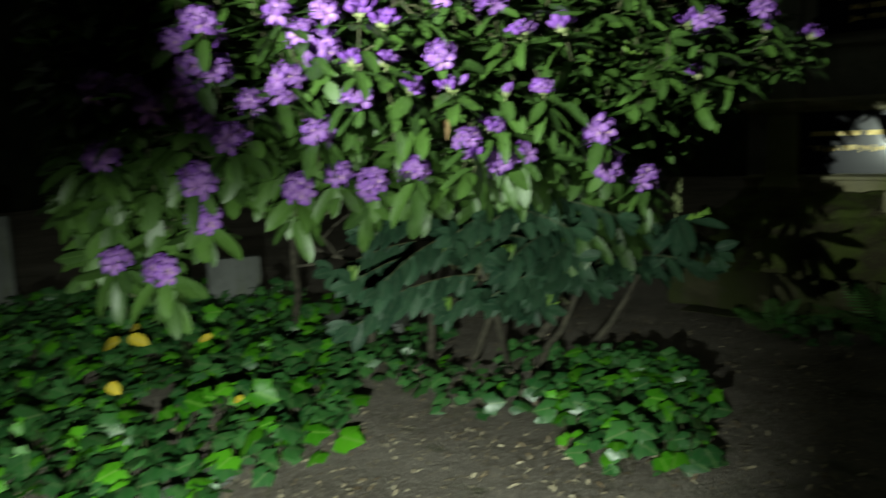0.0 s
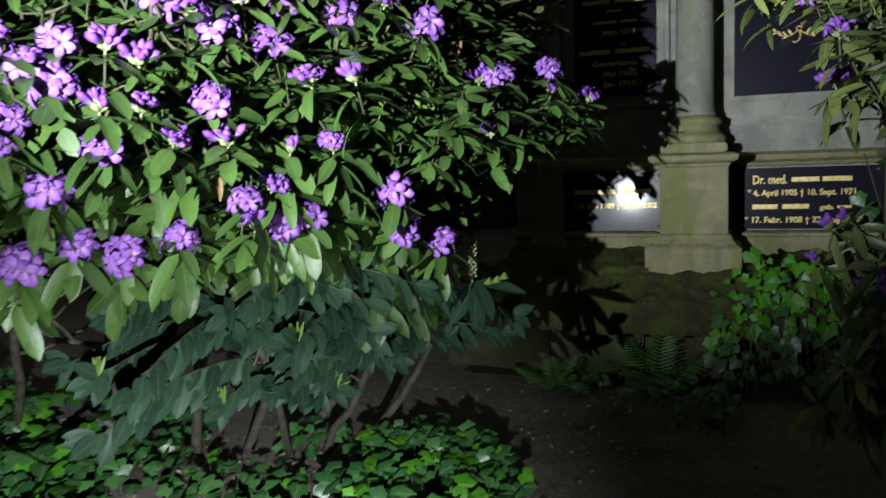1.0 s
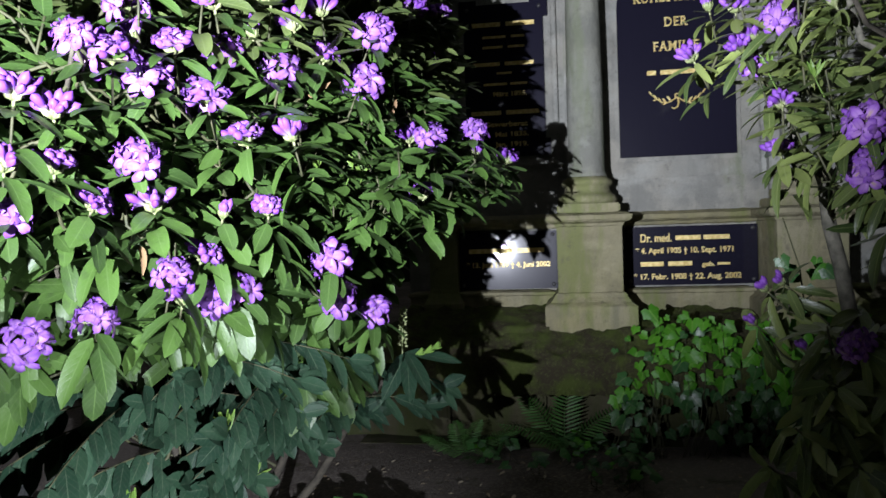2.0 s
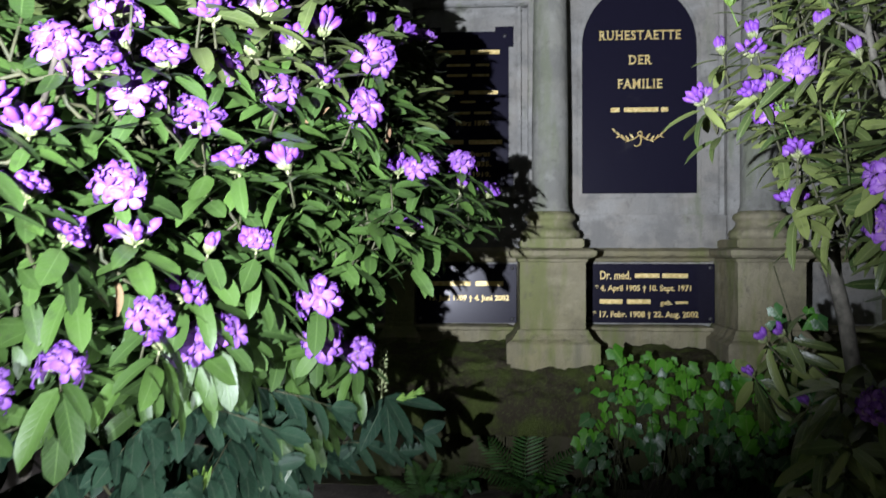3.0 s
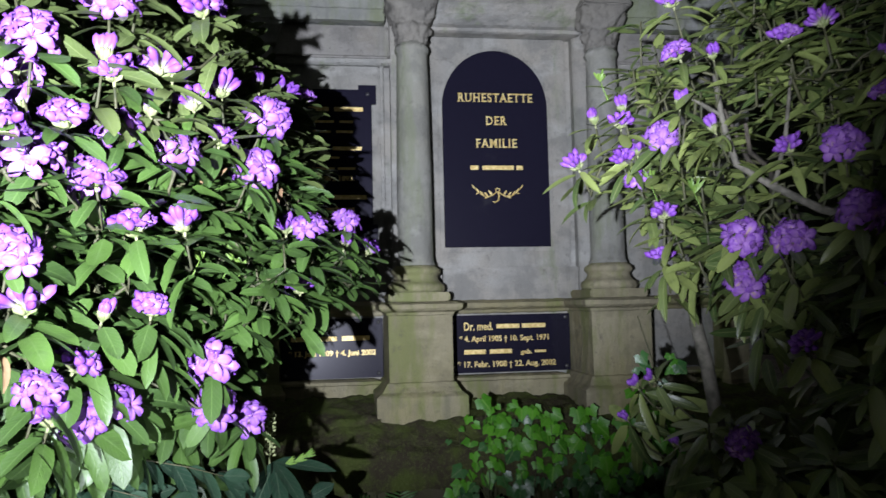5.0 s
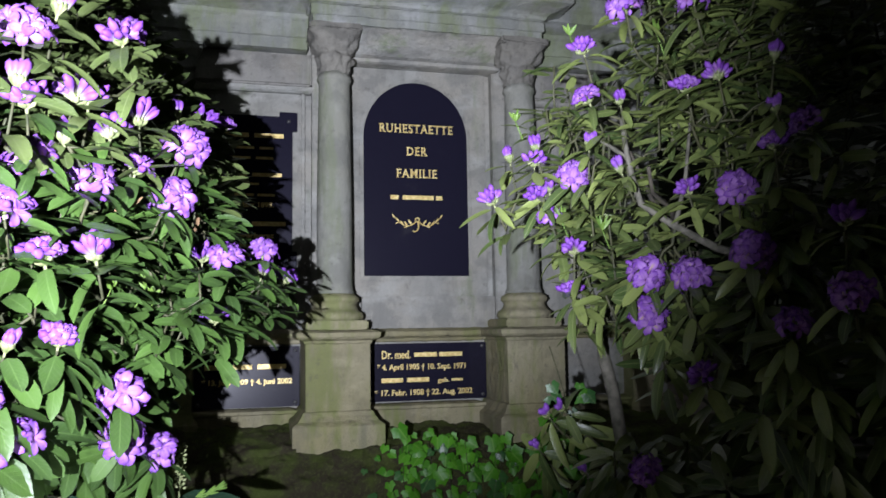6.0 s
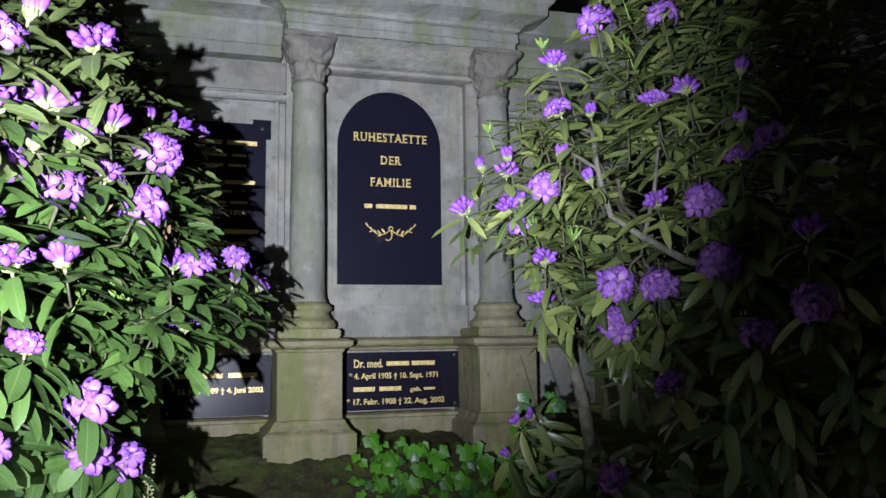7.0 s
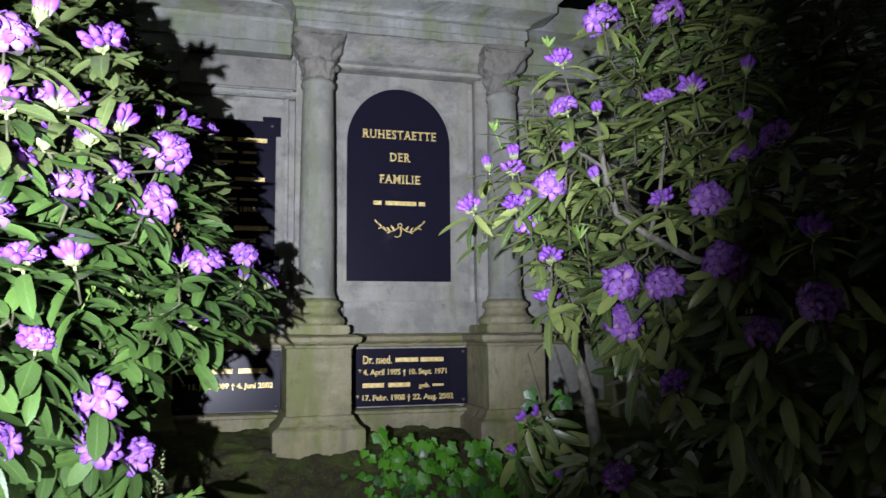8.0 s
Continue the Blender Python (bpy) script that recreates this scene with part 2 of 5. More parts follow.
def box(x0, x1, y0, y1, z0, z1, bevel=0.006):
    bm = bmesh.new()
    bmesh.ops.create_cube(bm, size=1)
    for v in bm.verts:
        v.co = (x0 + (v.co.x + 0.5) * (x1 - x0), y0 + (v.co.y + 0.5) * (y1 - y0), z0 + (v.co.z + 0.5) * (z1 - z0))
    if bevel:
        bmesh.ops.bevel(bm, geom=bm.edges[:], offset=bevel, segments=2, affect="EDGES")
    return bm


def lofted(x0, x1, front, back, profile):
    """A moulded body before a wall: profile rows (how far it stands out, z) run round its two ends."""
    bm = bmesh.new()
    loops = [[bm.verts.new(c) for c in ((x0 - o, back, z), (x0 - o, front - o, z), (x1 + o, front - o, z), (x1 + o, back, z))] for o, z in profile]
    for a, b in zip(loops, loops[1:]):
        for i in range(4):
            j = (i + 1) % 4
            bm.faces.new((a[i], a[j], b[j], b[i]))
    bm.faces.new(loops[0][::-1])
    bm.faces.new(loops[-1])
    bmesh.ops.recalc_face_normals(bm, faces=bm.faces[:])
    # weathered: the long edges waver and crumble a little
    for k in range(1, int((x1 - x0) / 0.035)):
        bmesh.ops.bisect_plane(bm, geom=bm.verts[:] + bm.edges[:] + bm.faces[:], plane_co=(x0 + 0.035 * k, 0, 0), plane_no=(1, 0, 0))
    for v in bm.verts:
        if v.co.y < back - 0.02:
            q = v.co * 9
            v.co += Vector((0.004 * noise.noise(q * 2), 0.005 * noise.noise(q) + 0.004 * noise.noise(q * 4), 0.003 * noise.noise(q + Vector((7, 0, 0))) + 0.0035 * noise.noise(q * 4 + Vector((7, 0, 0)))))
    return bm


def turned(profile, at, sides=32):
    """A body turned on a lathe: profile rows (radius, z)."""
    bm = bmesh.new()
    loops = [[bm.verts.new((at[0] + r * math.cos(2 * math.pi * i / sides), at[1] + r * math.sin(2 * math.pi * i / sides), z)) for i in range(sides)] for r, z in profile]
    for a, b in zip(loops, loops[1:]):
        for i in range(sides):
            j = (i + 1) % sides
            f = bm.faces.new((a[i], a[j], b[j], b[i]))
            f.smooth = True
    bm.faces.new(loops[0][::-1])
    bm.faces.new(loops[-1])
    return bm


def outline(points, y0, y1):
    """A flat outline (x, z) made into a slab between two depths."""
    bm = bmesh.new()
    front = [bm.verts.new((x, y0, z)) for x, z in points]
    rear = [bm.verts.new((x, y1, z)) for x, z in points]
    bm.faces.new(front)
    bm.faces.new(rear[::-1])
    for i in range(len(points)):
        j = (i + 1) % len(points)
        bm.faces.new((front[j], front[i], rear[i], rear[j]))
    bmesh.ops.recalc_face_normals(bm, faces=bm.faces[:])
    return bm


def tube(soup, points, r0, r1, sides=6, slot=0):
    """A tapered branch along points."""
    pts = [Vector(p) for p in points]
    n = len(pts)
    verts, uvs, faces = [], [], []
    for i, p in enumerate(pts):
        d = (pts[min(i + 1, n - 1)] - pts[max(i - 1, 0)]).normalized()
        a = d.orthogonal().normalized() if i == 0 else (a - a.dot(d) * d).normalized()
        b = d.cross(a)
        r = r0 + (r1 - r0) * i / (n - 1)
        for k in range(sides):
            w = 2 * math.pi * k / sides
            verts.append(p + r * (math.cos(w) * a + math.sin(w) * b))
            uvs.append((i / (n - 1), k / sides))
    for i in range(n - 1):
        for k in range(sides):
            l = (k + 1) % sides
            faces.append((i * sides + k, i * sides + l, (i + 1) * sides + l, (i + 1) * sides + k))
    faces.append(tuple((n - 1) * sides + k for k in range(sides)))
    soup.add((np.array([tuple(v) for v in verts]), faces, np.array(uvs)), None, slot)


def bent(a, b, sag, steps=5, wild=0.0, rng=random):
    """Points of a curved line from a to b."""
    a, b, sag = Vector(a), Vector(b), Vector(sag)
    out = []
    for i in range(steps + 1):
        t = i / steps
        p = a.lerp(b, t) + sag * (4 * t * (1 - t))
        if 0 < i < steps and wild:
            p += Vector([rng.uniform(-wild, wild) for _ in range(3)])
        out.append(p)
    return out


def facing(at, along, normal, scale=1.0):
    """The pose of a leaf that points along and turns its upper side to normal."""
    x = Vector(along).normalized()
    z = Vector(normal)
    z = z - z.dot(x) * x
    z = z.normalized() if z.length > 1e-4 else x.orthogonal().normalized()
    y = z.cross(x)
    m = Matrix((x, y, z)).transposed().to_4x4()
    return Matrix.Translation(at) @ m @ Matrix.Scale(scale, 4)


def leaf_shape(length, width, fold, droop, blunt=0.8, rows=7, curl=0.0):
    """An oval leaf along x: folded at the midrib and drooping to the tip."""
    verts, uvs, faces = [], [], []
    for i in range(rows):
        t = i / (rows - 1)
        w = max(0.0015, 0.5 * width * (1 - abs(2 * t ** 0.88 - 1) ** 2.5) ** blunt)
        x, z = length * t * math.cos(droop * t * 0.6), -length * t * math.sin(droop * t * 0.6)
        for s in (-1, 0, 1):
            verts.append((x, s * w, z + abs(s) * w * math.tan(fold) + s * curl * w * t))
            uvs.append((t, 0.5 + 0.5 * s))
    for i in range(rows - 1):
        for k in range(2):
            a = i * 3 + k
            faces.append((a, a + 3, a + 4, a + 1))
    return np.array(verts), faces, np.array(uvs)


def text_mesh(words, size, centre, y, align="CENTER", width=None):
    """Raised lettering on an upright face that looks to -y."""
    cu = bpy.data.curves.new("lettering", "FONT")
    cu.body, cu.size, cu.extrude, cu.offset = words, size, 0.0015, 0.0012
    cu.align_x, cu.align_y, cu.resolution_u = align, "CENTER", 3
    cu.space_character = 1.22 if words.isupper() else 1.0
    ob = bpy.data.objects.new("lettering", cu)
    me = bpy.data.meshes.new_from_object(ob)
    bpy.data.objects.remove(ob)
    bpy.data.curves.remove(cu)
    if width:
        xs = [v.co.x for v in me.vertices]
        k = width / max(1e-6, max(xs) - min(xs))
        me.transform(Matrix.Diagonal((k, 1, 1, 1)))
    me.transform(pose(centre[0], y, centre[1], 90, 0, 0))
    return me


def letters(me):
    """The letters of a line as meshes of their own; a dot stays with its stem."""
    bm = bmesh.new()
    bm.from_mesh(me)
    seen, islands = set(), []
    for v in bm.verts:
        if v in seen:
            continue
        stack, isle = [v], []
        seen.add(v)
        while stack:
            w = stack.pop()
            isle.append(w)
            for e in w.link_edges:
                o = e.other_vert(w)
                if o not in seen:
                    seen.add(o)
                    stack.append(o)
        xs = [w.co.x for w in isle]
        islands.append([min(xs), max(xs), isle])
    islands.sort(key=lambda q: (q[0], q[1]))
    signs = []
    for x0, x1, isle in islands:
        if signs and x0 < signs[-1][1] - 0.25 * (x1 - x0):
            signs[-1][1] = max(signs[-1][1], x1)
            signs[-1][2] += isle
        else:
            signs.append([x0, x1, list(isle)])
    out = []
    for _, _, isle in signs:
        place = {v: i for i, v in enumerate(isle)}
        faces = {f for v in isle for f in v.link_faces}
        one = bpy.data.meshes.new("letter")
        one.from_pydata([tuple(v.co) for v in isle], [], [[place[v] for v in f.verts] for f in sorted(faces, key=lambda f: f.index)])
        out.append(one)
    bm.free()
    bpy.data.meshes.remove(me)
    return out


def seriffed(me, y):
    """A capital letter with short serifs on the feet and heads of its stems."""
    co = [v.co for v in me.vertices]
    bm = bmesh.new()
    bm.from_mesh(me)
    for end, inward in ((min(c.z for c in co), 1), (max(c.z for c in co), -1)):
        xs = sorted(c.x for c in co if abs(c.z - end) < 0.002)
        runs = [[xs[0], xs[0]]]
        for x in xs[1:]:
            if x - runs[-1][1] > 0.016:
                runs.append([x, x])
            runs[-1][1] = x
        for x0, x1 in runs:
            if x1 - x0 < 0.022:
                bar = bpy.data.meshes.new("serif")
                b = box(x0 - 0.004, x1 + 0.004, y - 0.0028, y + 0.002, min(end, end + inward * 0.0045), max(end, end + inward * 0.0045), 0)
                b.to_mesh(bar)
                b.free()
                bm.from_mesh(bar)
                bpy.data.meshes.remove(bar)
    bm.to_mesh(me)
    bm.free()
    return me


# ---- ground ----
def ground_height(x, y):
    near = math.exp(-((x + 1.0) ** 2 + (y + 2.5) ** 2) / 30)
    return GROUND + near * (0.05 * noise.noise(Vector((x * 0.9, y * 0.9, 0))) + 0.012 * noise.noise(Vector((x * 6, y * 6, 3))))


def build_ground():
    bm = bmesh.new()
    xs = [-400, -120, -40, -15] + [-9 + 0.12 * i for i in range(126)] + [10, 25, 80, 400]
    ys = [-400, -100, -30, -12] + [-8 + 0.12 * i for i in range(76)] + [3, 8, 30, 120, 400]
    rows = [[bm.verts.new((x, y, ground_height(x, y))) for x in xs] for y in ys]
    for a, b in zip(rows, rows[1:]):
        for i in range(len(xs) - 1):
            bm.faces.new((a[i], a[i + 1], b[i + 1], b[i])).smooth = True
    me = bpy.data.meshes.new("ground")
    bm.to_mesh(me)
    bm.free()
    me.materials.append(SOIL)
    tagged(new("ground", me), "bare brown soil strewn with leaf litter", "ground", kind="structure")


build_ground()

def build_sky_screen():
    """An added dark ring that closes the place all round and hides the glowing sky, with an uneven top."""
    bm = bmesh.new()
    rng = random.Random(2)
    tops = [(13 + 4 * noise.noise(Vector((math.cos(k / 90 * 6.283) * 5, math.sin(k / 90 * 6.283) * 5, 0))) + rng.uniform(-0.5, 0.5), 15 + rng.uniform(-0.6, 0.6)) for k in range(90)]
    rings = [[bm.verts.new((r * math.cos(k / 90 * 6.283), -2 + r * math.sin(k / 90 * 6.283), z)) for k, (z, r) in enumerate(row)] for row in ([(GROUND - 0.1, r) for z, r in tops], [(0.55 * z, r - 0.5) for z, r in tops], tops, [(z - 0.4, r + 1.5) for z, r in tops], [(GROUND - 0.1, r + 2) for z, r in tops])]
    for a, b in zip(rings, rings[1:]):
        for k in range(90):
            bm.faces.new((a[k], b[k], b[(k + 1) % 90], a[(k + 1) % 90]))
    me = bpy.data.meshes.new("backdrop")
    bm.to_mesh(me)
    bm.free()
    me.materials.append(SKY_SCREEN)
    tagged(new("backdrop", me), "added dark ring that hides the sky, with an uneven top", "woods", kind="structure")


build_sky_screen()

# ---- the family monument ----
COLUMNS = (-0.215, 0.915)
WALL = 0.05
monument = thing("grave_monument", (0.35, 0.1, GROUND), "weathered sandstone family grave monument with columns and dark plaques", "monument")


def build_monument_body():
    # core walls behind the three bays, and the dado under them
    for x0, x1 in ((-1.3, -0.32), (-0.32, 1.02), (1.02, 2.0)):
        part("back_wall", box(x0, x1, WALL, 0.55, 0.86, 3.42, 0.004), STONE, monument)
    # raised fields round the tablets
    part("field", box(-0.13, 0.77, 0.02, WALL + 0.01, 1.70, 3.118, 0.008), STONE, monument)
    part("field", box(-0.385, -0.365, 0.005, WALL + 0.01, 1.80, 2.93, 0.006), STONE, monument)
    part("field", box(-0.99, -0.385, 0.022, WALL + 0.01, 1.80, 2.925, 0.01), STONE, monument)
    part("field", box(1.08, 1.72, 0.022, WALL + 0.01, 1.80, 2.925, 0.01), STONE, monument)
    for x0, x1 in ((-1.0, -0.33), (1.03, 1.7)):
        part("lintel", box(x0, x1, -0.05, WALL + 0.01, 2.955, 3.15, 0.012), STONE_LINTEL, monument)
        part("moulding", lofted(x0, x1, 0.0, WALL + 0.01, ((0, 2.925), (0.02, 2.935), (0.028, 2.945), (0.028, 2.957))), STONE, monument)
    part("fascia", lofted(-0.12, 0.82, -0.055, WALL + 0.01, ((0, 3.118), (0.02, 3.125), (0.025, 3.14), (0.025, 3.25), (0.02, 3.262))), STONE, monument)
    bm = bmesh.new()
    ends = [[bm.verts.new((x, y, z)) for y, z in ((-0.05, 3.135), (-0.12, 3.15), (-0.2, 3.185), (-0.27, 3.225), (-0.325, 3.246), (-0.05, 3.246))] for x in (-0.12, 0.84)]
    for i in range(6):
        bm.faces.new((ends[0][i], ends[1][i], ends[1][(i + 1) % 6], ends[0][(i + 1) % 6]))
    bm.faces.new(ends[0][::-1])
    bm.faces.new(ends[1])
    bmesh.ops.recalc_face_normals(bm, faces=bm.faces[:])
    part("cove", bm, STONE, monument)
    # dado cap between the pedestals
    cap = ((0, 1.43), (0.012, 1.437), (0.018, 1.45), (0.05, 1.466), (0.055, 1.475), (0.055, 1.492), (0.03, 1.503), (0, 1.515))
    for x0, x1 in ((-1.28, -0.40), (0.0, 0.72), (1.12, 1.98)):
        part("dado_cap", lofted(x0, x1, 0.0, WALL + 0.01, cap), STONE_MOSSY, monument)
    part("band", box(-0.03, 0.80, -0.015, WALL + 0.01, 1.51, 1.702, 0.006), STONE, monument)
    # sill under the plaques
    for x0, x1 in ((-1.28, -0.42), (0.02, 0.70), (1.14, 1.98)):
        part("sill", lofted(x0, x1, -0.05, WALL + 0.01, ((0, 0.86), (0, 1.035), (0.012, 1.042), (0.012, 1.058), (-0.03, 1.068))), STONE_MOSSY, monument)
    # pilasters of the side bays
    for x0, x1 in ((-1.135, -1.0), (1.70, 1.835)):
        p = part("pilaster", box(x0, x1, -0.04, WALL + 0.01, 1.51, 3.02, 0.008), STONE, monument)
        part("capital", lofted(x0, x1, -0.04, WALL, ((0, 3.02), (0.012, 3.03), (0.02, 3.07), (0.04, 3.12), (0.045, 3.13), (0.045, 3.165))), STONE_CROWN, p)
        part("pedestal", lofted(x0, x1, -0.06, WALL, ((0.05, 0.86), (0.05, 1.0), (0.02, 1.06), (0.015, 1.09), (0.015, 1.43), (0.05, 1.465), (0.055, 1.495), (0.02, 1.515))), STONE_MOSSY, p)
    # entablatures: the middle one stands out over the columns
    for x0, x1 in ((-1.22, -0.36), (1.06, 1.92)):
        part("entablature", lofted(x0, x1, -0.09, 0.5, ((0, 3.165), (0, 3.23), (0.012, 3.236), (0.012, 3.33))), STONE_CROWN, monument)
        part("cornice", lofted(x0, x1, -0.09, 0.5, ((0.012, 3.33), (0.03, 3.345), (0.035, 3.365), (0.10, 3.385), (0.16, 3.40), (0.165, 3.46), (0.185, 3.475), (0.21, 3.52), (0.21, 3.545), (0.0, 3.6))), STONE_CROWN, monument)
    part("entablature", lofted(-0.345, 1.03, -0.335, 0.5, ((0, 3.243), (0, 3.285), (0.012, 3.29), (0.012, 3.345), (0.0, 3.352))), STONE_CROWN, monument)
    part("cornice", lofted(-0.345, 1.03, -0.335, 0.5, ((0.0, 3.352), (0.022, 3.36), (0.03, 3.378), (0.05, 3.39), (0.125, 3.412), (0.15, 3.42), (0.155, 3.475), (0.18, 3.49), (0.205, 3.54), (0.205, 3.565), (0.1, 3.60))), STONE_CROWN, monument)
    part("attic", box(-0.4, 1.09, -0.3, 0.5, 3.595, 3.86, 0.02), STONE_CROWN, monument)


def worn_capital(at, z0, z1):
    """A leafy capital that the weather has worn to lumps: round at the neck, square under the abacus."""
    bm = bmesh.new()
    sides, rows = 72, 26
    loops = []
    for i in range(rows):
        t = i / (rows - 1)
        ring = []
        for k in range(sides):
            a = 2 * math.pi * k / sides
            square = min(1.28, 1 / max(abs(math.cos(a)), abs(math.sin(a))))
            r = 0.09 + 0.012 * t + 0.05 * t ** 2.6
            r *= 1 + (square - 1) * max(0, t - 0.45) / 0.55 * 0.9
            low, top = math.exp(-((t - 0.36) / 0.13) ** 2), math.exp(-((t - 0.68) / 0.12) ** 2)
            r += 0.02 * low * (0.5 + 0.5 * math.cos(8 * a)) + 0.02 * top * (0.5 - 0.5 * math.cos(8 * a))
            r -= 0.012 * math.exp(-((t - 0.5) / 0.05) ** 2)
            q = Vector((math.cos(a) * 2.2 + at[0] * 5, math.sin(a) * 2.2, t * 3.4))
            r += 0.013 * noise.noise(q * 1.6) + 0.011 * noise.noise(q * 4.1) + 0.005 * noise.noise(q * 9)
            ring.append(bm.verts.new((at[0] + r * math.cos(a), at[1] + r * math.sin(a), z0 + (z1 - z0) * t + 0.006 * noise.noise(q * 3 + Vector((5, 5, 5))))))
        loops.append(ring)
    for a, b in zip(loops, loops[1:]):
        for i in range(sides):
            j = (i + 1) % sides
            bm.faces.new((a[i], a[j], b[j], b[i])).smooth = True
    bm.faces.new(loops[0][::-1])
    bm.faces.new(loops[-1])
    return bm


def chipped(bm, amount, cuts=5):
    """Roughens a block's edges and faces as weathering does."""
    bmesh.ops.subdivide_edges(bm, edges=[e for e in bm.edges if e.calc_length() > 0.02], cuts=cuts, use_grid_fill=True)
    for v in bm.verts:
        q = v.co * 16
        v.co += amount * Vector((noise.noise(q), noise.noise(q + Vector((9, 0, 0))), noise.noise(q + Vector((0, 9, 0)))))
    return bm


def build_column(x):
    at = (x, -0.215)
    shaft = part("column", turned([(0.106, 1.706), (0.112, 1.716), (0.104, 1.73), (0.1, 1.76), (0.099, 2.2), (0.094, 2.6), (0.088, 2.92), (0.096, 2.93), (0.1, 2.945), (0.096, 2.96), (0.088, 2.965), (0.088, 2.98)], at), STONE_COLUMN, monument)
    part("column_base", turned([(0.145, 1.556), (0.158, 1.562), (0.165, 1.58), (0.158, 1.602), (0.143, 1.61), (0.13, 1.625), (0.122, 1.645), (0.126, 1.655), (0.138, 1.664), (0.141, 1.677), (0.134, 1.692), (0.118, 1.7), (0.112, 1.708)], at), STONE_MOSSY, shaft)
    part("base_slab", box(x - 0.168, x + 0.168, -0.383, -0.0, 1.508, 1.558, 0.008), STONE_MOSSY, shaft)
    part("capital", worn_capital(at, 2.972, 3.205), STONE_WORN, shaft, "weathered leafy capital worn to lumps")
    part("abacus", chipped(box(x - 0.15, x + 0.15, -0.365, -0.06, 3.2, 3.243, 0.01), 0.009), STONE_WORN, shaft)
    # half pilaster on the wall behind
    part("rear_pilaster", box(x - 0.11, x + 0.11, -0.02, WALL + 0.01, 1.512, 3.243, 0.006), STONE, shaft)
    p = part("pedestal", lofted(x - 0.172, x + 0.172, -0.398, WALL, ((0.0, 1.08), (0.0, 1.432), (0.008, 1.438), (0.012, 1.45), (0.04, 1.462), (0.052, 1.472), (0.054, 1.494), (0.03, 1.503), (0.0, 1.51))), STONE_MOSSY, monument)
    part("pedestal_foot", lofted(x - 0.172, x + 0.172, -0.398, WALL, ((0.07, 0.862), (0.07, 1.006), (0.062, 1.015), (0.04, 1.03), (0.022, 1.055), (0.012, 1.075), (0.0, 1.081))), STONE_MOSSY, p)


def build_plaque(name, bm, y, lines, label, bolts, lean=None):
    """lean: a small turn of the whole plaque, set to place the torch's highlight."""
    p = part(name, bm, GRANITE, monument, label)
    for words, size, x, z, align, width in lines:
        if isinstance(words, str):
            for me in letters(text_mesh(words, size, (x, z), y - 0.0012, align, width)):
                part("letter", seriffed(me, y) if words.isupper() else me, GOLD, p)
        else:
            # worn or private words: plain gilt bars of their size
            for x0, x1 in words:
                part("gilt_bar", box(x0, x1, y - 0.003, y + 0.002, z - 0.26 * size, z + 0.26 * size, 0.001), GOLD, p)
    for x, z in bolts:
        b = turned([(0.012, -0.004), (0.012, 0.002), (0.008, 0.006), (0.001, 0.0075)], (0, 0), 14)
        bmesh.ops.transform(b, matrix=Matrix.Translation((x, y, z)) @ pose(0, 0, 0, 90, 0, 0), verts=b.verts[:])
        part("bolt", b, BRONZE, p, "dark bronze bolt head")
    if lean is not None:
        for ob in (p, *p.children):
            ob.data.transform(lean)
    return p


def arch(x0, x1, z0, spring, grow=0.0, sides=28):
    """An upright outline with a round head."""
    c, r, rise = (x0 + x1) / 2, (x1 - x0) / 2 + grow, (x1 - x0) / 2 * 1.08 + grow
    pts = [(x0 - grow, z0 - grow), (x1 + grow, z0 - grow)]
    return pts + [(c + r * math.cos(math.pi * i / sides), spring + rise * math.sin(math.pi * i / sides)) for i in range(sides + 1)]


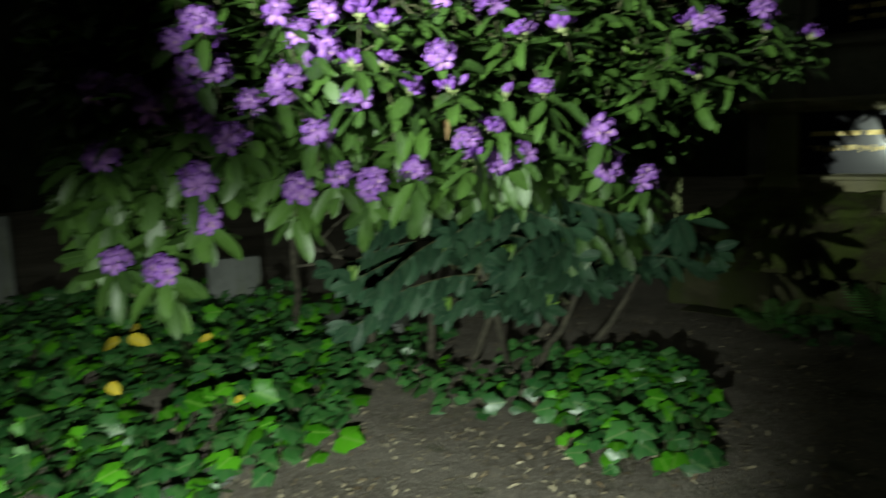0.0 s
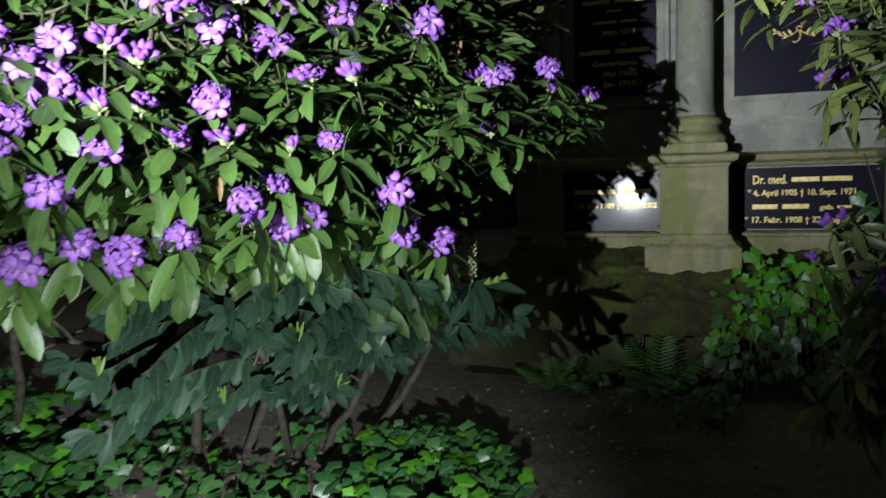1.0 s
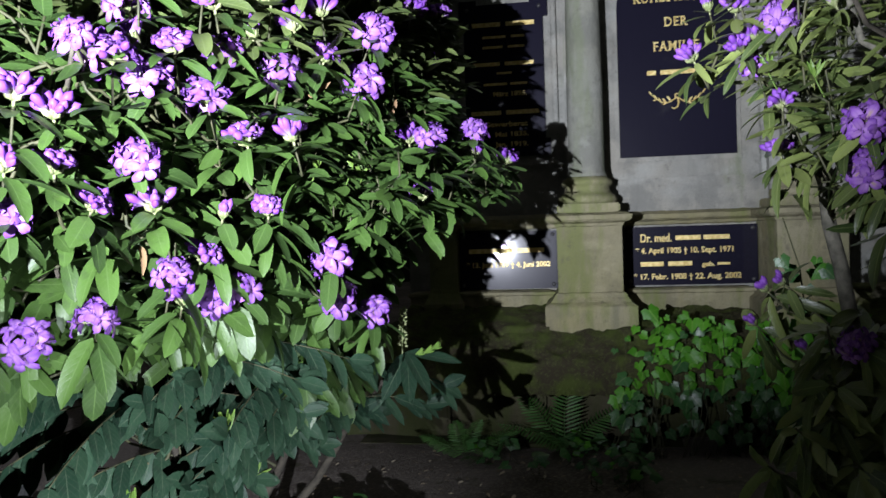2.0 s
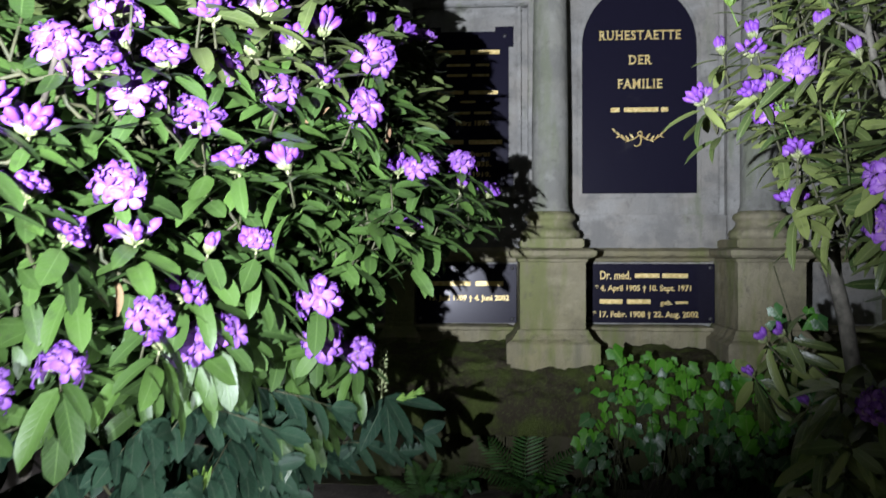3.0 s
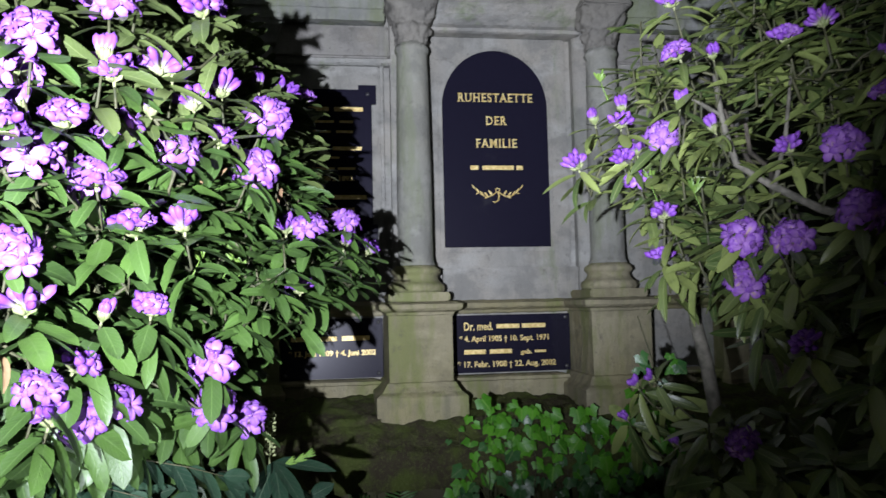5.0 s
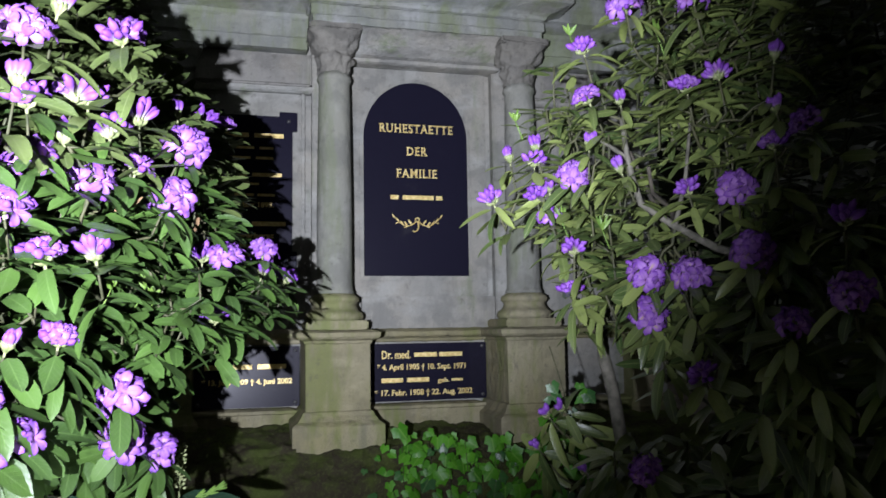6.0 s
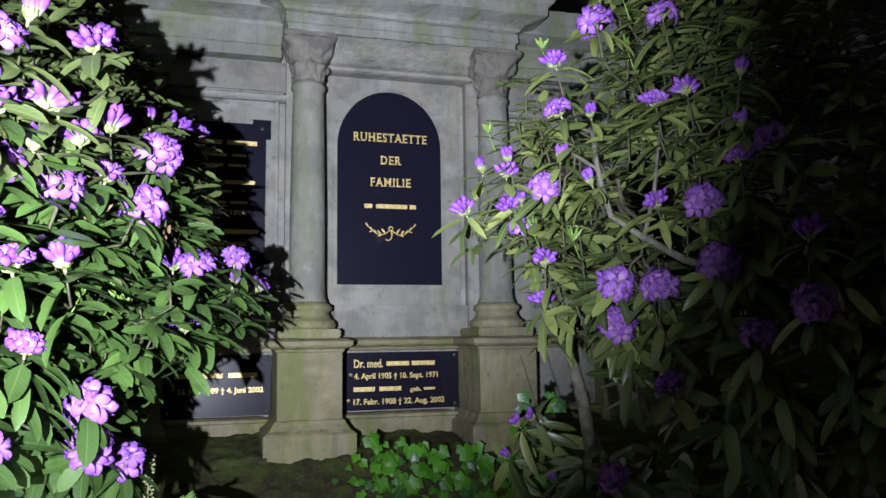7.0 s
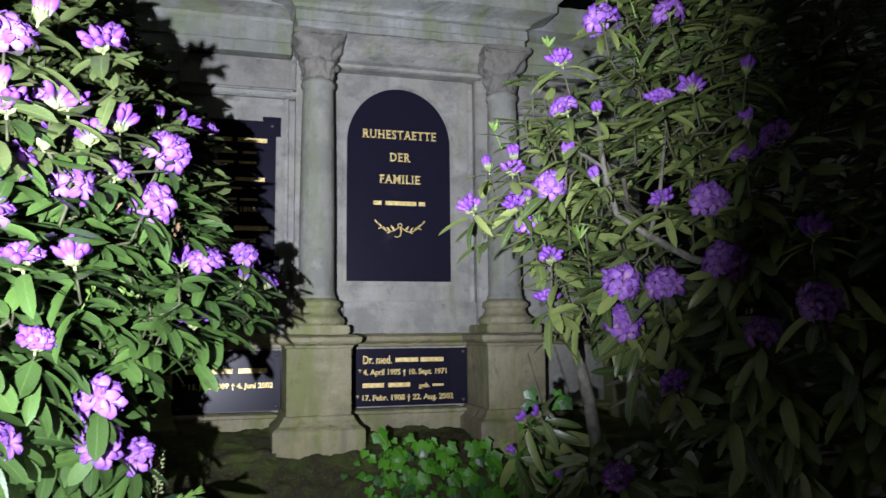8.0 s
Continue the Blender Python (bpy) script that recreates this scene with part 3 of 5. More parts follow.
def build_plaques():
    tablet = build_plaque("memorial_tablet", outline(arch(-0.012, 0.638, 1.827, 2.68), 0.0, 0.03), 0.0,
                          (("RUHESTAETTE", 0.075, 0.315, 2.736, "CENTER", 0.46), ("DER", 0.075, 0.315, 2.594, "CENTER", 0.125),
                           ("FAMILIE", 0.075, 0.315, 2.455, "CENTER", 0.25), (((0.15, 0.2), (0.225, 0.42), (0.435, 0.475)), 0.05, 0, 2.308, "", None)),
                          "arched polished black granite tablet with gilded inscription", ())
    bm = bmesh.new()
    inner, outer = arch(-0.012, 0.638, 1.827, 2.68, 0.002), arch(-0.012, 0.638, 1.827, 2.68, 0.026)
    rings = [[bm.verts.new((x, y, z)) for x, z in pts] for pts, y in ((inner, 0.022), (inner, 0.004), (outer, 0.010), (outer, 0.022))]
    n = len(inner)
    for a, b in zip(rings, rings[1:]):
        for i in range(n):
            bm.faces.new((a[i], a[(i + 1) % n], b[(i + 1) % n], b[i]))
    bmesh.ops.recalc_face_normals(bm, faces=bm.faces[:])
    part("rim", bm, STONE, tablet, "raised sandstone rim")
    # gilded sprig: two curling stems with small leaves
    soup = Soup()
    blade = leaf_shape(0.035, 0.011, 0.1, 0.1, rows=4)
    for side in (-1, 1):
        stem = [(0.315 + side * (0.006 + 0.1 * t), -0.003, 2.186 - 0.024 * math.sin(3.6 * t) + 0.006 * t) for t in (0, 0.2, 0.4, 0.6, 0.8, 1)]
        tube(soup, stem, 0.0035, 0.002, 5)
        for i, (px, py, pz) in enumerate(stem[1:]):
            soup.add(blade, facing((px, py, pz), (side * 0.6, 0, 0.85), (0, -1, 0), 0.85 - 0.05 * i))
            if i % 2:
                soup.add(blade, facing((px, py, pz), (side * 0.9, 0, -0.35), (0, -1, 0), 0.5))
    tube(soup, [(0.315 + 0.01 * math.cos(0.9 * k), -0.003, 2.196 + 0.009 * math.sin(0.9 * k)) for k in range(8)], 0.003, 0.003, 5)
    tube(soup, [(0.318, -0.003, 2.188), (0.321, -0.003, 2.165), (0.316, -0.003, 2.147), (0.302, -0.003, 2.139), (0.29, -0.003, 2.144)], 0.005, 0.003, 5)
    sprig = soup.mesh("gilt_sprig", [GOLD])
    sprig.transform(pose(0.315, 0, 2.15) @ Matrix.Diagonal((1.32, 1, 1.3, 1)) @ pose(-0.315, 0, -2.18))
    part("gilt_sprig", sprig, None, tablet, "gilded leaf sprig")

    build_plaque("plaque", box(0.0, 0.737, -0.002, 0.06, 1.08, 1.42, 0.003), -0.002,
                 (("Dr. med.", 0.068, 0.085, 1.352, "LEFT", 0.175), (((0.285, 0.425), (0.44, 0.585)), 0.05, 0, 1.352, "", None),
                  ("* 4. April 1905 \u2020 10. Sept. 1971", 0.046, 0.335, 1.279, "CENTER", 0.545),
                  (((0.085, 0.215), (0.24, 0.375)), 0.05, 0, 1.203, "", None), ("geb.", 0.036, 0.43, 1.196, "LEFT", 0.07), (((0.515, 0.585),), 0.028, 0, 1.198, "", None),
                  ("* 17. Febr. 1908 \u2020 22. Aug. 2002", 0.046, 0.345, 1.128, "CENTER", 0.60)),
                 "dark granite plaque with gilded lettering", ((0.025, 1.397), (0.712, 1.397), (0.025, 1.105), (0.712, 1.105)))
    # turned slightly, only to bring the torch's reflection to its left end
    build_plaque("plaque", box(-0.977, -0.394, -0.002, 0.06, 1.076, 1.418, 0.003), -0.002,
                 ((((-0.92, -0.66), (-0.63, -0.47)), 0.052, 0, 1.305, "", None), ("* 13. Juni 1909 \u2020 4. Juni 2002", 0.042, -0.685, 1.22, "CENTER", 0.50)),
                 "dark granite plaque with gilded dates", ((-0.955, 1.396), (-0.418, 1.396), (-0.955, 1.10), (-0.418, 1.10)),
                 pose(-0.685, 0, 1.247) @ pose(0, -0.006, 0, -1.67, 0, 0.79) @ pose(0.685, 0, -1.247))
    x0, x1, z0, z1, nx, nz = -0.939, -0.411, 1.868, 2.803, 0.105, 0.028
    notched = [(x0, z0), (x0 + nx, z0), (x0 + nx, z0), (x1 - nx, z0), (x1, z0), (x1, z0 + 0.1), (x1 - nz, z0 + 0.1), (x1 - nz, z1 - 0.115), (x1, z1 - 0.115), (x1, z1),
               (x1 - nx, z1), (x1 - nx, z1 - nz), (x0 + nx, z1 - nz), (x0 + nx, z1), (x0, z1), (x0, z1 - 0.115), (x0 + nz, z1 - 0.115), (x0 + nz, z0 + 0.1), (x0, z0 + 0.1)]
    notched = [p for i, p in enumerate(notched) if i == 0 or p != notched[i - 1]]
    lines = [(((-0.86, -0.69), (-0.66, -0.49)), 0.05, 0, 2.655, "", None), (((-0.8, -0.66), (-0.63, -0.55)), 0.028, 0, 2.58, "", None), (((-0.8, -0.68), (-0.65, -0.55)), 0.028, 0, 2.52, "", None),
             (((-0.86, -0.7), (-0.67, -0.5)), 0.042, 0, 2.42, "", None), (((-0.72, -0.63),), 0.024, 0, 2.365, "", None), (((-0.8, -0.66), (-0.64, -0.54)), 0.028, 0, 2.30, "", None),
             ("M\u00e4rz 1895.", 0.04, -0.645, 2.24, "CENTER", 0.2), (((-0.88, -0.7), (-0.67, -0.475)), 0.05, 0, 2.13, "", None),
             ("Gewerberat", 0.042, -0.675, 2.06, "CENTER", 0.26), ("Mai 1835.", 0.04, -0.64, 2.0, "CENTER", 0.2), ("Jan. 1919.", 0.04, -0.64, 1.94, "CENTER", 0.2)]
    build_plaque("plaque", outline(notched, 0.0, 0.04), 0.0, lines, "tall dark granite plaque with stepped corners and gilded lines",
                 ((x0 + 0.05, z1 - 0.055), (x1 - 0.05, z1 - 0.055), (x0 + 0.05, z0 + 0.05), (x1 - 0.05, z0 + 0.05)))


def build_plinth():
    """Courses of separate rough blocks under the dado, each a little out of line."""
    rng = random.Random(5)
    rows = ((0.8, 0.858, -0.42, 0.7), (0.57, 0.795, -0.44, 0.52), (0.31, 0.565, -0.46, 0.66), (0.12, 0.305, -0.58, 0.8))
    for k, (z0, z1, front, width) in enumerate(rows):
        x = -1.5 - 0.2 * k % 0.3
        while x < 2.1:
            w = width * rng.uniform(0.75, 1.25)
            f = front + rng.uniform(-0.03, 0.025)
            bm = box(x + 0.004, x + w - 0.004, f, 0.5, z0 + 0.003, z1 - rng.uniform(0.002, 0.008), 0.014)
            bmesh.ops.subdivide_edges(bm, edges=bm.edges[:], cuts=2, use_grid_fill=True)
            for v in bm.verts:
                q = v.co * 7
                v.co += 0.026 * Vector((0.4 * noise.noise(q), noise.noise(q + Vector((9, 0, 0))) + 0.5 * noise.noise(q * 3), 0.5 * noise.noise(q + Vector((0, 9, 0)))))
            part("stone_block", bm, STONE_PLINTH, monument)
            x += w


def build_moss():
    """Lumpy moss and earth that has gathered on the ledge under each bay and along the foot."""
    for x0, x1, y0, y1, z0, z1 in ((-1.28, -0.44, -0.045, -0.475, 0.985, 0.885), (0.01, 0.69, -0.045, -0.475, 0.95, 0.87), (1.15, 1.96, -0.045, -0.475, 0.985, 0.885), (-1.4, 2.0, -0.44, -0.66, 0.9, 0.72)):
        bm = bmesh.new()
        nx, ny = int((x1 - x0) / 0.02), 22
        rows = []
        for j in range(ny + 1):
            t = j / ny
            fall = max(0, t - 0.8) / 0.2
            row = []
            for i in range(nx + 1):
                x = x0 + (x1 - x0) * i / nx
                y = y0 + (y1 - y0) * min(1, t / 0.8) - 0.03 * fall
                z = z0 + (z1 - z0) * t - 0.14 * fall
                q = Vector((x * 9, y * 9, 0))
                lump = 0.03 * noise.noise(q) + 0.018 * noise.noise(q * 2.7) + 0.009 * noise.noise(q * 7)
                row.append(bm.verts.new((x, y - 0.4 * lump * t, z + lump)))
            rows.append(row)
        for a, b in zip(rows, rows[1:]):
            for i in range(nx):
                bm.faces.new((a[i], b[i], b[i + 1], a[i + 1])).smooth = True
        part("moss_cover", bm, MOSS, monument, "dark green moss and crumbled earth")


build_moss()
build_monument_body()
for cx in COLUMNS:
    build_column(cx)
build_plaques()
build_plinth()


# ---- rhododendrons: one floret, then trusses of them, then whorls of leaves on twigs ----
UP = Vector((0, 0, 1))


def floret(rng, size, open_by):
    """Five ruffled rounded lobes that flare from a short throat, with stamens; along +z."""
    verts, faces, uvs = [], [], []
    across = (-1.0, -0.55, 0.0, 0.55, 1.0)
    for k in range(5):
        a0 = 2 * math.pi * k / 5 + rng.uniform(-0.1, 0.1)
        start = len(verts)
        flare = open_by * rng.uniform(0.85, 1.2)
        # along the lobe: distance from the axis, height, half width
        rows = ((0.09, 0.0, 0.07), (0.16, 0.24, 0.14), (0.28 + 0.16 * flare, 0.5 - 0.08 * flare, 0.27), (0.40 + 0.38 * flare, 0.7 - 0.22 * flare, 0.37),
                (0.49 + 0.6 * flare, 0.84 - 0.36 * flare, 0.38), (0.54 + 0.78 * flare, 0.92 - 0.5 * flare, 0.29), (0.56 + 0.88 * flare, 0.95 - 0.6 * flare, 0.1))
        twist, wave = rng.uniform(-0.2, 0.2), rng.uniform(0, 6.28)
        for i, (r, z, w) in enumerate(rows):
            t = i / 6
            for s in across:
                ruff = 0.12 * t * t * math.sin(6.5 * s + 5 * t + wave) * (0.3 + abs(s))
                lift = 0.13 * s * s * (1 - 1.5 * t) + twist * s * t * 0.4 + ruff
                rr = r - 0.1 * s * s * t
                verts.append((size * (rr * math.cos(a0) - s * w * math.sin(a0)), size * (rr * math.sin(a0) + s * w * math.cos(a0)), size * (z + lift)))
                uvs.append((t, 0.5 + 0.5 * s))
        for i in range(6):
            for j in range(4):
                a = start + i * 5 + j
                faces.append((a, a + 1, a + 6, a + 5))
    return np.array(verts), faces, np.array(uvs)


def closed_bud(length, width, sides=6, rows=6):
    """A drop-shaped closed flower along +z."""
    verts, faces, uvs = [], [], []
    for i in range(rows):
        t = i / (rows - 1)
        r = 0.5 * width * (0.25 + 0.75 * math.sin(math.pi * (0.05 + 0.83 * t ** 1.35)) ** 1.2) * (1 if i < rows - 1 else 0.12)
        for k in range(sides):
            a = 2 * math.pi * k / sides + 0.25 * t
            verts.append((r * (1 + 0.14 * (k % 2)) * math.cos(a), r * (1 + 0.14 * (k % 2)) * math.sin(a), length * t))
            uvs.append((t, 0.2 + 0.6 * k / sides))
    for i in range(rows - 1):
        for k in range(sides):
            j = (k + 1) % sides
            faces.append((i * sides + k, i * sides + j, (i + 1) * sides + j, (i + 1) * sides + k))
    faces.append(tuple((rows - 1) * sides + k for k in range(sides)))
    return np.array(verts), faces, np.array(uvs)


def sphere_way(polar, azimuth):
    return Vector((math.sin(polar) * math.cos(azimuth), math.sin(polar) * math.sin(azimuth), math.cos(polar)))


def along_z(at, way, roll=0.0, scale=1.0):
    return Matrix.Translation(at) @ Vector(way).to_track_quat("Z", "Y").to_matrix().to_4x4() @ Matrix.Rotation(roll, 4, "Z") @ Matrix.Scale(scale, 4)


def truss_mesh(seed, kind):
    """A flower head standing on the origin, axis +z, about 0.12 m wide when full."""
    rng = random.Random(seed)
    soup = Soup()
    heads = {"full": 13, "small": 9, "opening": 16, "bud": 7}[kind]
    for i in range(heads):
        q = (i + 0.5) / heads
        polar = math.acos(1 - q * {"full": 1.12, "small": 0.95, "opening": 0.52, "bud": 0.1}[kind]) * rng.uniform(0.9, 1.1)
        way = sphere_way(polar, i * 2.39996 + rng.uniform(-0.3, 0.3))
        if kind in ("full", "small"):
            foot = Vector((0, 0, 0.006)) + way * 0.004
            length = rng.uniform(0.014, 0.03)
            tube(soup, [foot, foot + way * length], 0.0016, 0.0024, 4, 1)
            if rng.random() < 0.12:
                soup.add(closed_bud(rng.uniform(0.03, 0.04), 0.016), along_z(foot + way * length, way, rng.uniform(0, 6)), 2)
                continue
            soup.add(floret(rng, rng.uniform(0.026, 0.031), rng.uniform(0.75, 1.1)), along_z(foot + way * length, (way + Vector([rng.uniform(-0.25, 0.25) for _ in range(3)])).normalized(), rng.uniform(0, 6)), 0)
            for q in range(4):
                d = (way + Vector([rng.uniform(-0.2, 0.2) for _ in range(3)])).normalized()
                tube(soup, [foot + way * length, foot + way * length + d * 0.03], 0.0006, 0.0008, 3, 0)
        elif kind == "opening":
            foot = Vector((0, 0, 0.002))
            stalk = rng.uniform(0.012, 0.024)
            tube(soup, [foot, foot + way * stalk], 0.002, 0.0034, 5, 1)
            if rng.random() < 0.2:
                soup.add(floret(rng, rng.uniform(0.023, 0.028), rng.uniform(0.3, 0.6)), along_z(foot + way * stalk, way, rng.uniform(0, 6)), 0)
            else:
                soup.add(closed_bud(rng.uniform(0.03, 0.046), rng.uniform(0.014, 0.02)), along_z(foot + way * stalk * 0.8, (way + Vector([rng.uniform(-0.14, 0.14) for _ in range(3)])).normalized(), rng.uniform(0, 6)), 2)
        else:
            way = (way + UP * 0.8).normalized()
            soup.add(closed_bud(rng.uniform(0.032, 0.046), 0.017), along_z(Vector((rng.uniform(-0.009, 0.009), rng.uniform(-0.009, 0.009), 0.012)), way, rng.uniform(0, 6)), 2)
    for i in range(12 if kind in ("bud", "opening") else 5):
        way = sphere_way((0.95 if i % 2 else 0.6) if kind == "opening" else 0.5, i * 2.4)
        soup.add(closed_bud(0.03 if kind == "bud" else rng.uniform(0.018, 0.028), 0.012, 5, 4), along_z((0, 0, -0.003), way), 1)
    tube(soup, [(0, 0, -0.012), (0, 0, 0.006)], 0.003, 0.004, 5, 1)
    return soup.mesh("flower_truss", [PETAL, CALYX, BUD])


TRUSSES = {kind: [truss_mesh(10 * i + k, kind) for k in range(4)] for i, kind in enumerate(("full", "small", "opening", "bud"))}


def leaf_meshes(name, shapes, material):
    out = []
    for shape in shapes:
        soup = Soup()
        soup.add(shape)
        out.append(soup.mesh(name, [material]))
    return out


RHODO_SHAPES = [leaf_shape(0.125 * k, 0.045 * w, f, d, 0.5, 8, c) for k, w, f, d, c in ((1.0, 1.0, 0.18, 0.3, 0.1), (1.1, 1.05, 0.35, 0.45, -0.15), (0.85, 1.1, 0.1, 0.1, 0.2), (1.15, 0.9, 0.4, 0.5, 0.0), (0.95, 1.15, -0.12, -0.15, 0.15), (0.72, 0.95, 0.25, 0.3, -0.2))]
RHODO_LEAVES = leaf_meshes("leaf", RHODO_SHAPES, LEAF)
SLIM_SHAPES = [leaf_shape(0.138 * k, 0.034 * w, f, d, 0.6, 8, c) for k, w, f, d, c in ((1.0, 1.0, 0.2, 0.35, 0.1), (1.1, 1.0, 0.35, 0.5, -0.15), (0.85, 1.15, 0.1, 0.15, 0.2), (1.15, 0.85, 0.4, 0.55, 0.0), (0.9, 1.2, -0.1, 0.1, 0.15), (0.7, 1.0, 0.25, 0.3, -0.2))]
SLIM_LEAVES = leaf_meshes("leaf", SLIM_SHAPES, LEAF_OLIVE)


def whorl(rng, at, axis, count, droop, size):
    """Poses of a ring of leaves round a shoot's tip."""
    axis = Vector(axis).normalized()
    a = axis.orthogonal().normalized()
    b = axis.cross(a)
    spin = rng.uniform(0, 6.28)
    out = []
    for i in range(count):
        w = spin + i * 2.39996 + rng.uniform(-0.25, 0.25)
        flat = math.cos(w) * a + math.sin(w) * b
        low = droop + rng.uniform(-0.34, 0.34)
        way = (flat * math.cos(low) - axis * math.sin(low) + UP * rng.uniform(-0.1, 0.1)).normalized()
        out.append((facing(Vector(at) + way * 0.012 - axis * 0.004 * i, way, axis + flat * 0.35 * low + Vector([rng.uniform(-0.4, 0.4) for _ in range(3)]), size * rng.uniform(0.75, 1.15)), rng.randrange(6)))
    return out


def wood(name, pts, r0, r1, sides, owner, bark=BARK, label=""):
    soup = Soup()
    tube(soup, pts, r0, r1, sides)
    return part(name, soup.mesh(name, [bark]), None, owner, label)


def build_rhododendron(thing_ob, seed, heads, shoots, trunk, out_way, near, bloom=1.0, blade=1.0, shapes=None, meshes=None, material=None, drop=0.0, reach=0.0, given=(), fork=8):
    """heads: kind -> places; shoots: bare leafy tips; trunk: foot and crown points of each stem; given: bare pale limbs in full view."""
    rng = random.Random(seed)
    shapes, meshes, material = shapes or RHODO_SHAPES, meshes or RHODO_LEAVES, material or LEAF
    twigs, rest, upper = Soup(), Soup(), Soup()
    limbs = []
    for foot, crown in trunk:
        pts = bent(foot, crown, (0.06, 0.05, 0.03), 7, 0.014, rng)
        wood("stem", pts, 0.021 if foot[2] < 1 else 0.013, 0.011 if foot[2] < 1 else 0.006, 8, thing_ob)
        limbs += pts[2:]
        for _ in range(fork):
            s = pts[rng.randrange(3, 8)]
            e = s + Vector((rng.uniform(-0.4, 0.4), rng.uniform(-0.4, 0.4), rng.uniform(0.05, 0.4)))
            more = bent(s, e, (0, 0, -0.05), 5, 0.012, rng)
            wood("branch", more, 0.009, 0.005, 6, thing_ob)
            limbs += more[1:]
    for line, r0, r1 in given:
        wood("limb", line, r0, r1, 9, thing_ob, BARK_PALE, "bare pale crooked limb")
        limbs += [Vector(p) for p in line[1:]]
    tips = [(Vector(p), kind) for kind, places in heads.items() for p in places] + [(Vector(p), "") for p in shoots]
    leaves = 0
    grown = np.array([tuple(q) for q in limbs])
    tips.sort(key=lambda q: float(np.min(np.linalg.norm(grown - np.array(q[0]), axis=1))))
    for p, kind in tips:
        lean = float(np.interp(p.z, (1.1, 1.4, 1.7, 2.3), (0.85, 0.4, 0.16, 0.05))) + reach
        hang = float(np.interp(p.z, (1.15, 1.4, 1.6, 2.0, 2.3), (0.45, 0.3, 0.14, 0.0, -0.06))) + drop
        grow = float(np.interp(p.z, (1.15, 1.45, 1.75, 2.0), (1.02, 0.95, 0.83, 0.76))) * blade
        axis = (UP * rng.uniform(0.7, 1.0) + Vector(out_way(p)) * lean * rng.uniform(0.6, 1.2) + Vector([rng.uniform(-0.24, 0.24) for _ in range(3)])).normalized()
        away = np.linalg.norm(grown - np.array(p), axis=1) + 0.8 * np.maximum(0, grown[:, 2] - p.z + 0.12)
        root = Vector(grown[int(np.argmin(np.where(away < 0.1, 9, away)))])
        foot = p - axis * 0.022 if kind else p
        back = foot - axis * 0.09
        line = bent(root, back, (0, 0, -0.12 * (back - root).length), 4, 0.012, rng)
        tube(twigs, line + [foot], 0.0045, 0.0028, 5)
        grown = np.vstack([grown, [tuple(q) for q in line[1:4]]])
        # no leaves over another head just below
        crowded = any(k and q.z < p.z - 0.04 and (q - p).length < 0.17 for q, k in tips)
        if kind:
            me = rng.choice(TRUSSES[kind])
            under(new("flower_truss", me), thing_ob, along_z(foot, axis, rng.uniform(0, 6.28), rng.uniform(0.95, 1.15) * {"full": 1.03, "small": 0.9, "opening": 1.05, "bud": 1.0}[kind] * bloom))
        for m, i in whorl(rng, foot - axis * 0.006, axis, 6 if crowded else rng.randrange(9, 13), hang + (0.1 if kind else -0.12), grow) + (whorl(rng, back, axis, 5, hang + 0.15, grow) if rng.random() < 0.6 else []):
            if leaves < 300 and near(m.translation) and rng.random() < 0.7:
                under(new("leaf", meshes[i]), thing_ob, m)
                leaves += 1
            else:
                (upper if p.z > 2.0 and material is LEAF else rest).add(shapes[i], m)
    # high leaves carry their undersides' paler colour on both faces
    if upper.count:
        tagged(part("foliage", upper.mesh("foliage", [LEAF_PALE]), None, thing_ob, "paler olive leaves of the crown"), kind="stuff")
    tagged(part("twig", twigs.mesh("twig", [TWIG]), None, thing_ob), kind="stuff")
    tagged(part("foliage", rest.mesh("foliage", [material]), None, thing_ob), kind="stuff")


# where each flower head stands
LEFT_FULL = (
    (-1.26, -3.12, 1.83), (-1.23, -3.04, 1.80), (-1.15, -2.93, 1.77), (-1.02, -2.77, 1.86), (-1.26, -3.04, 1.62), (-0.84, -2.51, 2.00),
    (-0.88, -2.52, 1.86), (-0.98, -2.54, 1.37), (-0.98, -2.49, 1.26), (-1.44, -3.23, 1.50), (-1.48, -3.33, 1.65), (-1.60, -3.34, 1.23),
    (-1.70, -3.50, 1.39), (-1.81, -3.56, 1.27), (-1.81, -3.54, 1.15), (-1.77, -3.57, 1.45), (-1.78, -3.60, 1.53), (-1.71, -3.54, 1.59),
    (-1.86, -3.66, 1.49), (-2.00, -3.75, 1.35), (-1.96, -3.76, 1.55), (-1.70, -3.58, 1.71), (-1.95, -3.62, 0.99), (-1.05, -2.15, 2.43),
)
LEFT_SMALL = (
    (-1.21, -3.09, 2.00), (-1.24, -3.10, 1.94), (-1.31, -3.17, 1.86), (-1.11, -2.90, 1.87), (-0.75, -2.19, 1.74), (-1.24, -2.94, 1.36),
    (-1.19, -2.83, 1.29), (-1.14, -2.79, 1.31), (-0.91, -2.33, 1.20), (-1.46, -3.32, 1.74), (-1.51, -3.37, 1.68), (-1.53, -3.31, 1.40),
    (-1.36, -3.07, 1.27), (-1.45, -3.17, 1.23), (-1.51, -3.25, 1.27), (-1.56, -3.39, 1.56), (-0.64, -1.95, 1.78), (-1.59, -3.40, 1.52),
    (-1.65, -3.46, 1.49), (-1.75, -3.58, 1.60), (-1.89, -3.70, 1.54), (-1.77, -3.62, 1.67), (-2.05, -3.71, 1.02), (-1.55, -3.42, 1.74),
    (-1.11, -2.98, 2.11),
)
